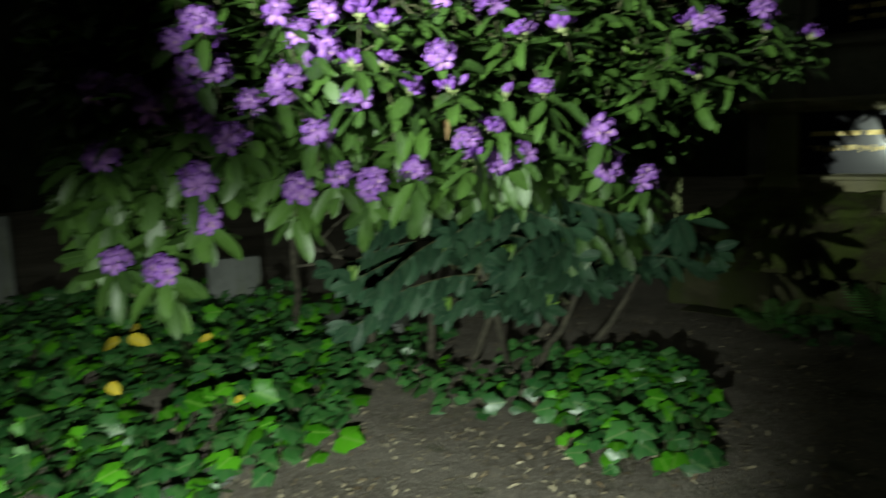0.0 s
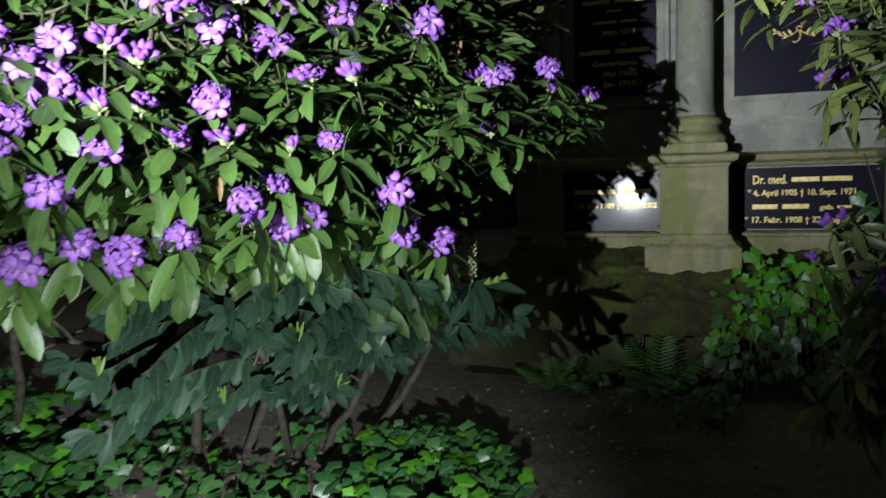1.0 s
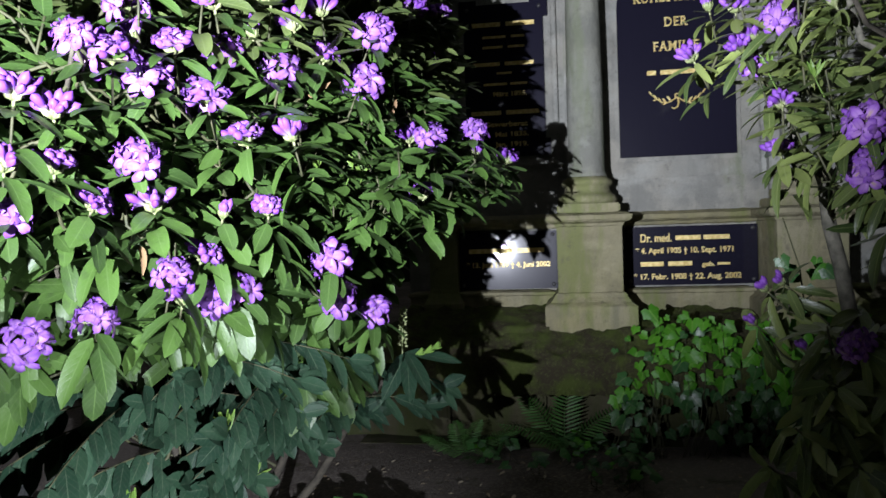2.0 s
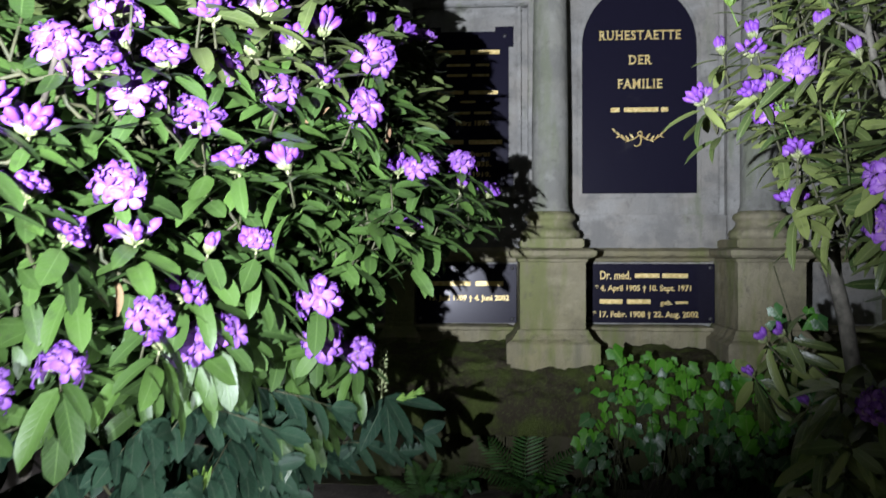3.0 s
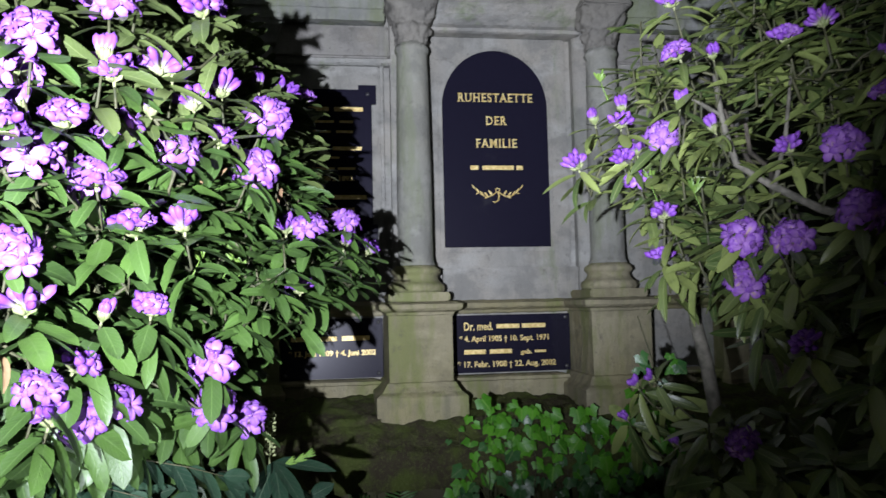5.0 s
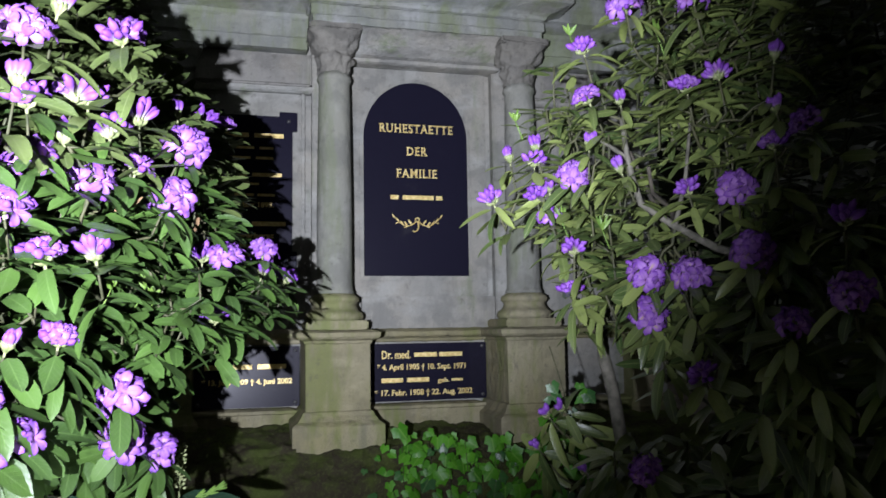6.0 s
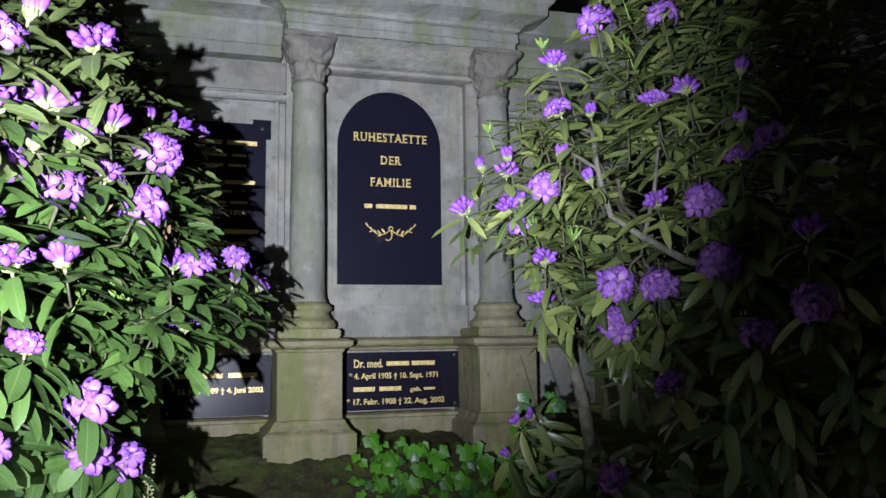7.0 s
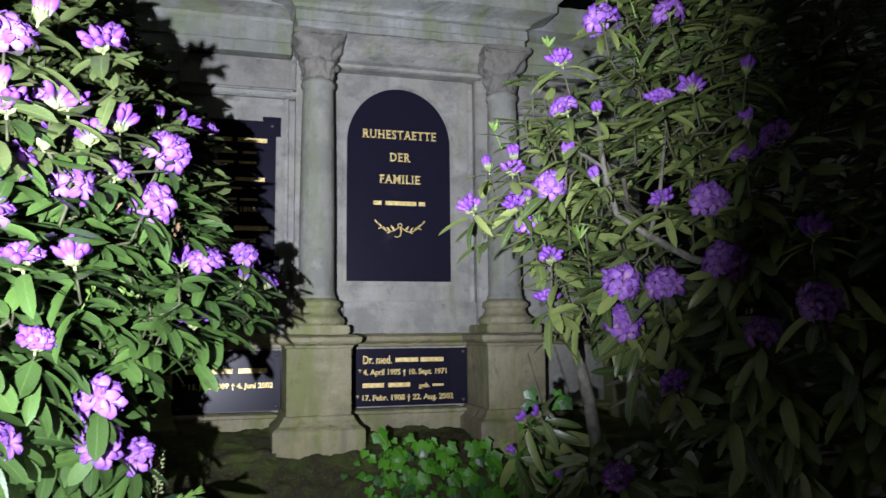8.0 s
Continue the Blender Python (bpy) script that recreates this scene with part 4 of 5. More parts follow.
LEFT_OPENING = (
    (-1.18, -3.01, 1.87), (-1.11, -2.95, 1.98), (-1.02, -2.82, 2.02), (-0.99, -2.76, 1.97), (-0.94, -2.69, 2.02), (-0.94, -2.66, 1.91),
    (-1.10, -2.83, 1.68), (-1.02, -2.72, 1.70), (-0.78, -1.75, 2.25), (-0.83, -2.00, 2.20), (-0.80, -1.90, 2.03), (-0.82, -2.20, 1.74),
    (-0.55, -1.63, 1.71), (-1.32, -3.11, 1.52), (-1.25, -3.00, 1.52), (-1.08, -2.74, 1.51), (-1.19, -2.88, 1.40),
    (-1.23, -2.91, 1.30), (-0.78, -2.20, 1.56), (-1.37, -3.17, 1.60), (-1.42, -3.25, 1.60), (-1.35, -3.19, 1.71), (-1.39, -3.25, 1.74),
    (-0.97, -2.78, 2.18), (-1.04, -2.85, 2.02),
)
LEFT_BUDS = (
    (-1.24, -3.08, 1.88), (-1.12, -2.97, 2.01), (-1.06, -2.85, 1.93), (-0.89, -2.30, 2.14), (-0.64, -1.91, 1.71), (-1.15, -2.85, 1.50),
    (-1.06, -2.93, 2.18),
)
RIGHT_FULL = (
    (0.27, -2.80, 2.36), (0.21, -2.57, 1.95), (0.36, -2.69, 1.66), (0.43, -2.79, 1.65), (0.36, -2.69, 1.55), (0.49, -2.92, 1.86),
    (0.52, -2.94, 1.70), (0.61, -3.14, 1.59),
)
RIGHT_SMALL = (
    (0.16, -2.50, 1.84), (0.38, -2.94, 2.33), (0.56, -3.01, 1.52), (0.32, -2.70, 1.14),
)
RIGHT_OPENING = (
    (0.20, -2.68, 2.28), (0.40, -2.86, 2.13), (0.44, -2.94, 2.14), (0.12, -2.50, 2.00), (0.02, -2.39, 1.90), (0.13, -2.48, 1.90),
    (0.22, -2.65, 2.15), (0.22, -2.54, 1.74), (0.21, -2.53, 1.62), (0.53, -3.02, 1.95), (0.44, -2.81, 1.39),
    (0.42, -2.81, 1.87), (0.61, -3.14, 1.75), (0.56, -3.09, 1.98),
)
RIGHT_BUDS = (
    (0.29, -2.71, 2.13), (0.24, -2.62, 2.03), (0.06, -2.45, 2.02), (0.12, -2.51, 2.04), (0.16, -2.51, 1.92), (0.30, -2.67, 1.95),
    (0.27, -2.28, 1.26), (0.23, -2.25, 1.24), (0.20, -2.24, 1.14), (0.31, -2.35, 1.08), (0.51, -3.07, 2.15), (0.52, -3.04, 2.03),
)


# the left bush has a slanting front: u runs along it towards the monument, n out of it
BUSH = Vector((-1.1, -2.8, 0))
ALONG = Vector((0.6223, 0.7828, 0))
OUT = Vector((0.7828, -0.6223, 0))


def bush_point(u, z, depth):
    v = z - 1.5
    rounding = 0.35 * max(0, u - 0.3) ** 2 * (1 - math.exp(-((z - 1.7) / 0.16) ** 2))
    return BUSH + ALONG * u + OUT * (-0.01 - 0.102 * u + 0.177 * v - 0.121 * u * u - rounding - depth) + UP * z


def flank(y, z):
    """How far the left bush reaches towards the monument's middle."""
    k = 4.88 / (y + 4.85)
    high = 1.5 + (z - 1.5) * k
    reach = np.interp(high, (0.8, 1.0, 1.21, 1.45, 1.6, 1.73, 1.85, 1.95, 2.09, 2.42, 2.75, 2.87, 3.02, 3.2, 3.35, 3.48, 4.2), (-0.85, -0.74, -0.61, -0.53, -0.42, -0.26, -0.29, -0.54, -0.5, -0.52, -0.63, -0.77, -0.87, -0.98, -1.12, -1.27, -1.8))
    return -1.0 + (reach + 1.0) / k - float(np.interp(z, (1.1, 1.2, 1.5, 1.62), (0.11, 0.18, 0.18, 0.065)))


CLEAR = Vector((0.22, -0.97, 0.1))


def left_shoots():
    rng = random.Random(21)
    heads = [Vector(p) for p in LEFT_FULL + LEFT_SMALL + LEFT_OPENING + LEFT_BUDS]
    taken = [Vector(p) for p in LEFT_FULL + LEFT_SMALL + LEFT_OPENING + LEFT_BUDS]
    out = []
    tries = 0
    while len(out) < 1350 and tries < 200000:
        tries += 1
        z = rng.uniform(1.0, 2.9)
        if rng.random() < 0.3:
            # the flank that turns to the monument
            y, depth = rng.uniform(-2.4, np.interp(z, (1.5, 1.6, 1.66, 1.76, 1.85), (-2.0, -1.9, -1.5, -1.5, -1.45))), rng.uniform(0, 0.2)
            p = Vector((flank(y, z) - depth, y, z))
        else:
            depth = rng.uniform(0, 0.16) if rng.random() < 0.6 else rng.uniform(0.15, 0.8)
            u = rng.uniform(-1.45, 1.55)
            p = bush_point(u, z, depth + 0.07)
            if z < np.interp(u, (-1.2, -1.05, -0.4, -0.3, 0.3, 0.9), (0.95, 1.27, 1.27, 1.2, 1.2, 1.26)):
                continue
        if p.x > -0.8 and z < 1.8 and rng.random() > 0.45:
            continue
        # the front falls away below the crown at the back
        if p.x > -1.25 and p.y < -2.3 and z - 1.47 > 0.29 * (p.y + 4.83):
            continue
        # flower heads stand clear in front of the leaves
        if any((p - q).length < 0.15 and (p - q).dot(CLEAR) > 0.0 for q in heads):
            continue
        if p.x > flank(p.y, z) or p.y > np.interp(z, (1.55, 1.65, 1.8), (-1.85, -1.5, -1.35)):
            continue
        if all((p - q).length > (0.074 if depth < 0.2 else 0.1) for q in taken):
            taken.append(p)
            out.append(p)
    # the dense crown at the back of the flank
    tries = 0
    while tries < 9000:
        tries += 1
        y, z = rng.uniform(-2.25, -1.6), rng.uniform(1.95, 2.8)
        p = Vector((flank(y, z) - 0.03 - 0.38 * rng.random() ** 1.5, y, z))
        if any((p - q).length < 0.13 and (p - q).dot(CLEAR) > 0.0 for q in heads):
            continue
        if all((p - q).length > 0.07 for q in taken):
            taken.append(p)
            out.append(p)
    return out


left_bush = thing("rhododendron", (-2.0, -2.05, GROUND), "large rhododendron in full lilac bloom with leathery green leaves", "shrub", "flowering shrubs")
high = [bush_point(u, z, d) for u, z, d in ((-0.9, 2.25, 0), (-0.6, 2.4, 0.05), (-1.2, 2.05, 0), (-1.1, 2.35, 0.1), (-0.75, 2.15, 0.02))]
build_rhododendron(left_bush, 3, {"full": LEFT_FULL + tuple(high), "small": LEFT_SMALL, "opening": LEFT_OPENING, "bud": LEFT_BUDS}, left_shoots(),
                   (((-1.95, -2.0, GROUND - 0.03), (-1.25, -2.45, 1.75)), ((-2.1, -2.15, GROUND - 0.03), (-1.6, -2.9, 1.7)), ((-1.8, -1.8, GROUND - 0.03), (-1.0, -1.7, 1.6)), ((-2.3, -2.35, GROUND - 0.03), (-1.95, -3.0, 1.55)), ((-3.05, -2.2, GROUND - 0.03), (-2.35, -2.9, 1.35))),
                   lambda p: OUT, lambda p: -0.75 < (p - BUSH).dot(ALONG) < 0.6 and (p - BUSH).dot(OUT) > -0.2)


for place, way in (((-0.83, -2.36, 1.84), (0.2, -0.3, -0.9)), ((-0.99, -2.66, 1.8), (0.9, -0.5, 0.15)), ((-1.3, -2.98, 1.42), (0.5, -0.4, -0.7))):
    under(new("withered_leaf", leaf_meshes("withered_leaf", [leaf_shape(0.07, 0.016, 0.9, 0.9)], WITHERED)[0]), left_bush, facing(place, way, OUT))


def fresh_shoots(owner, seed, root, places):
    """Upright tufts of narrow new leaves at shoot tips."""
    rng = random.Random(seed)
    blades = leaf_meshes("leaf", [leaf_shape(k, 0.0095, 0.4, -0.2, rows=4) for k in (0.026, 0.034, 0.042)], LEAF_YOUNG)
    for p in places:
        stalk = Soup()
        tube(stalk, [Vector(p) + Vector((root * 0.025, 0.01, -0.05)), Vector(p) + Vector((root * 0.01, 0, -0.025)), Vector(p)], 0.0025, 0.0015, 4)
        shoot = part("fresh_shoot", stalk.mesh("fresh_shoot", [LEAF_YOUNG]), None, owner, "tuft of light green new leaves")
        for k in range(7):
            way = UP * rng.uniform(0.5, 1.2) + Vector((rng.uniform(-0.6, 0.6), rng.uniform(-0.6, 0.6), 0))
            under(new("leaf", rng.choice(blades)), shoot, facing(p, way, Vector((rng.uniform(-0.4, 0.4), -1, 0.3))))


fresh_shoots(left_bush, 4, -1, ((-0.95, -2.4, 1.63), (-0.93, -2.37, 1.6), (-1.01, -2.55, 1.62), (-0.72, -2.05, 1.72)))


def right_shoots():
    rng = random.Random(33)
    taken = [Vector(p) for p in RIGHT_FULL + RIGHT_SMALL + RIGHT_OPENING + RIGHT_BUDS]
    out = []
    tries = 0
    while len(out) < 520 and tries < 90000:
        tries += 1
        z = rng.uniform(0.75, 2.75)
        s = rng.uniform(-0.03, 1.5)
        edge = np.interp(z, (0.75, 1.1, 1.35, 1.5, 1.7, 1.95, 2.12, 2.25, 2.5, 2.75), (0.1, 0.22, 0.5, 0.42, 0.14, 0.0, -0.02, 0.12, 0.3, 0.45))
        if s < edge:
            continue
        depth = rng.uniform(0, 0.15) if rng.random() < 0.75 else rng.uniform(0.1, 0.6)
        p = Vector((0.02, -2.39, z)) + Vector((0.62, -0.75, 0)).normalized() * s + Vector((0.75, 0.62, 0)).normalized() * (depth + 0.055)
        if z < 1.5 and s < 0.75 and rng.random() < 0.75:
            continue
        # clumps of whorls with gaps between
        if depth < 0.2 and noise.noise(p * 4.5) < 0.0:
            continue
        if all((p - q).length > (0.062 if depth < 0.2 else 0.15) for q in taken):
            taken.append(p)
            out.append(p)
    return out


right_bush = thing("rhododendron", (0.46, -2.36, GROUND), "younger rhododendron with lilac flowers on a crooked bare trunk", "shrub", "flowering shrubs")
build_rhododendron(right_bush, 8, {"full": RIGHT_FULL, "small": RIGHT_SMALL, "opening": RIGHT_OPENING, "bud": RIGHT_BUDS}, right_shoots(),
                   (((0.95, -2.6, GROUND - 0.03), (0.75, -2.75, 1.7)), ((0.75, -2.5, GROUND - 0.03), (0.62, -2.5, 1.8))),
                   lambda p: Vector((-0.75, -0.62, 0)), lambda p: p.x < 0.6, 0.85, 0.95, SLIM_SHAPES, SLIM_LEAVES, LEAF_OLIVE, -0.02, 0.3,
                   (([(0.52, -2.37, GROUND - 0.03), (0.475, -2.39, 0.8), (0.435, -2.38, 1.1), (0.40, -2.39, 1.3), (0.372, -2.39, 1.42), (0.36, -2.4, 1.52)], 0.023, 0.018),
                    ([(0.362, -2.4, 1.5), (0.33, -2.42, 1.58), (0.27, -2.44, 1.66), (0.23, -2.46, 1.78)], 0.012, 0.006),
                    ([(0.362, -2.4, 1.5), (0.41, -2.42, 1.6), (0.47, -2.5, 1.75)], 0.012, 0.007),
                    ([(0.72, -2.74, 1.6), (0.6, -2.8, 1.69), (0.51, -2.8, 1.71), (0.425, -2.74, 1.775), (0.365, -2.67, 1.845), (0.348, -2.655, 1.93), (0.34, -2.645, 2.0), (0.332, -2.64, 2.09)], 0.0125, 0.0065),
                    ([(0.343, -2.65, 1.975), (0.3, -2.59, 2.035), (0.255, -2.545, 2.085)], 0.007, 0.004),
                    ([(0.425, -2.74, 1.775), (0.45, -2.76, 1.9), (0.46, -2.78, 2.05)], 0.007, 0.004)), 3)
fresh_shoots(right_bush, 5, 1, ((0.08, -2.46, 2.12), (0.2, -2.6, 2.34), (0.3, -2.75, 2.46), (0.33, -2.84, 2.4), (0.19, -2.52, 1.82), (0.28, -2.6, 1.78), (0.36, -2.8, 2.28)))


# ---- cherry laurel under the left bush ----
LAUREL_SHAPES = [leaf_shape(0.142 * k, 0.046 * w, f, d, 0.85, 7, c) for k, w, f, d, c in ((0.95, 1.0, 0.24, 0.15, 0.05), (0.85, 1.08, 0.3, 0.25, -0.08), (1.05, 0.98, 0.18, 0.1, 0.08), (0.7, 1.05, 0.28, 0.2, 0.0))]
LAUREL_LEAVES = leaf_meshes("leaf", LAUREL_SHAPES, LAUREL)


def build_laurel():
    rng = random.Random(14)
    ob = thing("cherry_laurel", (-1.6, -1.95, GROUND), "dusty dark cherry laurel with drooping glossy leaves", "shrub")
    twigs, rest, young = Soup(), Soup(), Soup()
    leaves = 0
    hubs = []
    for foot, crown in (((-1.6, -1.95, GROUND - 0.03), (-1.1, -2.3, 0.95)), ((-1.7, -2.05, GROUND - 0.03), (-1.42, -2.65, 0.88)), ((-1.5, -1.8, GROUND - 0.03), (-0.95, -1.95, 0.95))):
        pts = bent(foot, crown, (0.03, -0.04, 0.05), 6, 0.02, rng)
        wood("stem", pts, 0.018, 0.009, 7, ob)
        hubs += pts[2:]
    sprays = []
    # tiers of arching sprays in front, looser ones behind
    for tier, (z, depth) in enumerate(((1.14, 0.2), (1.0, 0.13), (0.86, 0.15))):
        for i in range(8):
            sprays.append((-0.22 + 0.115 * i + 0.04 * tier + rng.uniform(-0.03, 0.03), z + rng.uniform(-0.03, 0.03), depth + rng.uniform(-0.03, 0.03)))
    for i in range(22):
        sprays.append((-0.22 + 0.85 * ((i * 0.7549) % 1), 0.78 + 0.36 * ((i * 0.618) % 1), rng.uniform(0.3, 0.5)))
    for n, (u, z, depth) in enumerate(sprays):
        start = bush_point(u, z, depth + 0.1)
        side = 1 if rng.random() < 0.5 else -1
        way = (ALONG * side * rng.uniform(0.6, 1.0) + OUT * rng.uniform(0.2, 0.7) + UP * rng.uniform(-0.05, 0.2)).normalized()
        length = rng.uniform(0.3, 0.46)
        root = min(hubs, key=lambda q: (q - start).length)
        tube(twigs, bent(root, start, (0, 0, -0.03), 4, 0.01, rng), 0.005, 0.003, 5)
        pts = [start + way * length * t + Vector((0, 0, -0.10 * t * t)) for t in (0, 0.2, 0.4, 0.6, 0.8, 1.0)]
        tube(twigs, pts, 0.003, 0.0015, 5)
        count = int(length / 0.037)
        perp = way.cross(UP).normalized()
        for k in range(count):
            t = 0.12 + 0.88 * (k + 0.5) / count
            p = start + way * length * t + Vector((0, 0, -0.10 * t * t))
            s = 1 if k % 2 else -1
            d = (perp * s * rng.uniform(0.0, 0.25) + way * rng.uniform(0.3, 0.6) * (1 if s > 0 else 0.8) - UP * rng.uniform(0.7, 1.0) * (1 if s > 0 else 0.45) + OUT * 0.25)
            m = facing(p, d, OUT * 0.9 + UP * 0.6 + Vector([rng.uniform(-0.38, 0.38) for _ in range(3)]), rng.uniform(0.75, 1.1) * (0.75 if t > 0.93 else 1))
            i = rng.randrange(4)
            if leaves < 300 and depth < 0.24:
                under(new("leaf", LAUREL_LEAVES[i]), ob, m)
                leaves += 1
            else:
                rest.add(LAUREL_SHAPES[i], m)
        tip = pts[-1]
        for k in range(4):
            m = facing(tip, way + Vector([rng.uniform(-0.6, 0.6) for _ in range(3)]), OUT + UP * 0.4, rng.uniform(0.7, 1.0))
            rest.add(LAUREL_SHAPES[3], m)
        if n % 6 == 0:
            for k in range(6):
                young.add(leaf_shape(0.06, 0.012, 0.4, -0.2, rows=4), facing(tip, UP * rng.uniform(0.6, 1.2) + Vector([rng.uniform(-0.45, 0.45) for _ in range(3)]), OUT))
    # the end spray with its flower spike
    for k, (dx, dz) in enumerate(((0.0, 0.0), (0.03, 0.008), (0.055, 0.02))):
        for s in range(4):
            young.add(leaf_shape(0.05, 0.008, 0.4, -0.2, rows=4), facing((-0.83 + dx, -2.16, 1.03 + dz), (0.9, -0.2, 0.45 + 0.25 * s - 0.3), (0.3, -1, 0.3), 0.8))
    for w in ((0.9, -0.1, -0.12), (0.5, -0.6, -0.55), (0.2, -0.7, -0.75), (-0.3, -0.6, -0.7), (1.0, 0.25, -0.2)):
        under(new("leaf", LAUREL_LEAVES[2]), ob, facing((-0.86, -2.15, 1.04), w, OUT * 0.6 + UP * 0.8, 1.25))
    spike = Soup()
    tube(spike, [(-0.874, -2.15, 1.03), (-0.872, -2.15, 1.10), (-0.866, -2.15, 1.19)], 0.003, 0.0015, 5)
    for k in range(46):
        t = k / 46
        way = sphere_way(1.25, k * 2.4)
        spike.add(closed_bud(0.012, 0.009, 5, 4), along_z(Vector((-0.873 + 0.006 * t, -2.15, 1.055 + 0.13 * t)) + way * 0.008 * (1 - 0.6 * t), way))
    part("flower_spike", spike.mesh("flower_spike", [CALYX]), None, ob, "upright spike of closed pale buds")
    tagged(part("twig", twigs.mesh("twig", [TWIG]), None, ob), kind="stuff")
    tagged(part("young_shoot", young.mesh("young_shoot", [LEAF_YOUNG]), None, ob, "fresh light green shoot tips"), kind="stuff")
    tagged(part("foliage", rest.mesh("foliage", [LAUREL]), None, ob), kind="stuff")


build_laurel()


# ---- ivy ----
def ivy_shape(size, fold):
    """A five-lobed ivy leaf along x, raised between its veins."""
    rim = []
    for a, r in ((-152, 0.34), (-128, 0.6), (-100, 0.56), (-70, 0.76), (-45, 0.62), (-22, 0.74), (0, 0.98), (22, 0.74), (45, 0.62), (70, 0.76), (100, 0.56), (128, 0.6), (152, 0.34)):
        w = math.radians(a)
        rim.append((0.32 * size + 0.68 * size * r * math.cos(w), 0.68 * size * r * math.sin(w), -fold * size * r * r * (0.5 + 0.5 * abs(math.sin(w)))))
    verts = [(0.3 * size, 0, 0.0)] + rim
    faces = [(0, i, i + 1) for i in range(1, len(rim))]
    uvs = [(0.3, 0.5)] + [(max(0.0, x / size), 0.5 + 0.5 * y / size) for x, y, z in rim]
    return np.array(verts), faces, np.array(uvs)


IVY_SHAPES = [ivy_shape(0.066 * k, f) for k, f in ((1.0, 0.28), (1.2, 0.45), (0.8, 0.18), (1.1, 0.36))]
IVY_LEAVES = leaf_meshes("leaf", IVY_SHAPES, IVY)
IVY_BRIGHT_LEAVES = leaf_meshes("leaf", IVY_SHAPES, IVY_BRIGHT)


def build_ivy(seed, label, inside, bounds, count, height, size=1.0, pieces=150, bright=0.0, near=None):
    """Trailing ivy: leaves on short stalks above creeping vines, over the plan that inside() allows."""
    rng = random.Random(seed)
    x0, x1, y0, y1 = bounds
    ob = thing("ivy_patch", ((x0 + x1) / 2, (y0 + y1) / 2, GROUND), label, "ivy", "ground ivy")
    meshes, rest, rest_bright, vines = 0, Soup(), Soup(), Soup()
    made = 0
    while made < count:
        x, y = rng.uniform(x0, x1), rng.uniform(y0, y1)
        if not inside(x, y, rng):
            continue
        made += 1
        top = height(x, y)
        g = ground_height(x, y)
        z = g + 0.02 + top * (1 - rng.random() ** 2.2)
        a = rng.uniform(0, 6.28)
        way = Vector((math.cos(a), math.sin(a), rng.uniform(-0.5, 0.15)))
        lean = Vector((rng.uniform(-0.35, 0.8), rng.uniform(-1.2, 0.15), rng.uniform(0.35, 1.1)))
        m = facing((x, y, z), way, lean, size * rng.uniform(0.6, 1.2))
        i = rng.randrange(4)
        is_bright = rng.random() < bright
        if meshes < pieces and (near is None or near(x, y)) and z > g + 0.4 * top:
            under(new("leaf", (IVY_BRIGHT_LEAVES if is_bright else IVY_LEAVES)[i]), ob, m)
            meshes += 1
        else:
            (rest_bright if is_bright else rest).add(IVY_SHAPES[i], m)
        if made % 3 == 0:
            tube(vines, [(x + rng.uniform(-0.06, 0.06), y + rng.uniform(-0.06, 0.06), g - 0.01), (x, y, g + 0.3 * (z - g)), (x, y, z)], 0.002, 0.0012, 4)
    for soup, name, mat in ((rest, "foliage", IVY), (rest_bright, "foliage", IVY_BRIGHT), (vines, "vines", TWIG)):
        if soup.count:
            tagged(part(name, soup.mesh(name, [mat]), None, ob), kind="stuff")
    return ob


def left_mass(x, y, rng):
    edge = float(np.interp(y, (-3.9, -3.42, -3.0, -2.6, -2.1), (-1.75, -1.5, -1.85, -2.15, -2.6))) + 0.22 * noise.noise(Vector((x * 2.5, y * 2.5, 1)))
    return x < edge and noise.noise(Vector((x * 1.6, y * 1.6, 7))) > -0.42


def right_clump(x, y, rng):
    along, across = -0.45 * (x + 0.96) + 0.89 * (y + 2.38), 0.89 * (x + 0.96) + 0.45 * (y + 2.38)
    return (along / 0.62) ** 2 + (across / 0.29) ** 2 + 0.4 * noise.noise(Vector((x * 4, y * 4, 1))) < 1


def under_laurel(x, y, rng):
    """A strip in front of the laurel's foot, and scattered shoots behind it."""
    strip = abs(y + 2.46 - 0.16 * (x + 1.85)) < 0.17 + 0.12 * noise.noise(Vector((x * 3, y * 3, 6)))
    return strip or noise.noise(Vector((x * 2.4, y * 2.4, 4))) > 0.12


build_ivy(41, "thick ground ivy with some yellowed leaves", left_mass, (-4.9, -1.4, -4.5, -1.9), 2700, lambda x, y: 0.08 + 0.2 * abs(noise.noise(Vector((2.2 * x, 2.2 * y, 2)))), 1.45, 300, 0.25, lambda x, y: x > -2.9)
build_ivy(42, "clump of green ivy on bare soil", right_clump, (-1.6, -0.4, -3.1, -1.6), 330, lambda x, y: 0.13, 1.3, 220, 0.3)
build_ivy(43, "sparse ivy creeping beneath the laurel", under_laurel, (-2.6, -1.1, -2.75, -1.7), 270, lambda x, y: 0.09, 1.15, 120, 0.08)
build_ivy(44, "a few weedy ivy shoots before the plinth", lambda x, y, rng: noise.noise(Vector((x * 5, y * 5, 9))) > 0.1, (-0.8, 0.1, -1.4, -0.75), 90, lambda x, y: 0.1, 1.0, 90, 0.2)


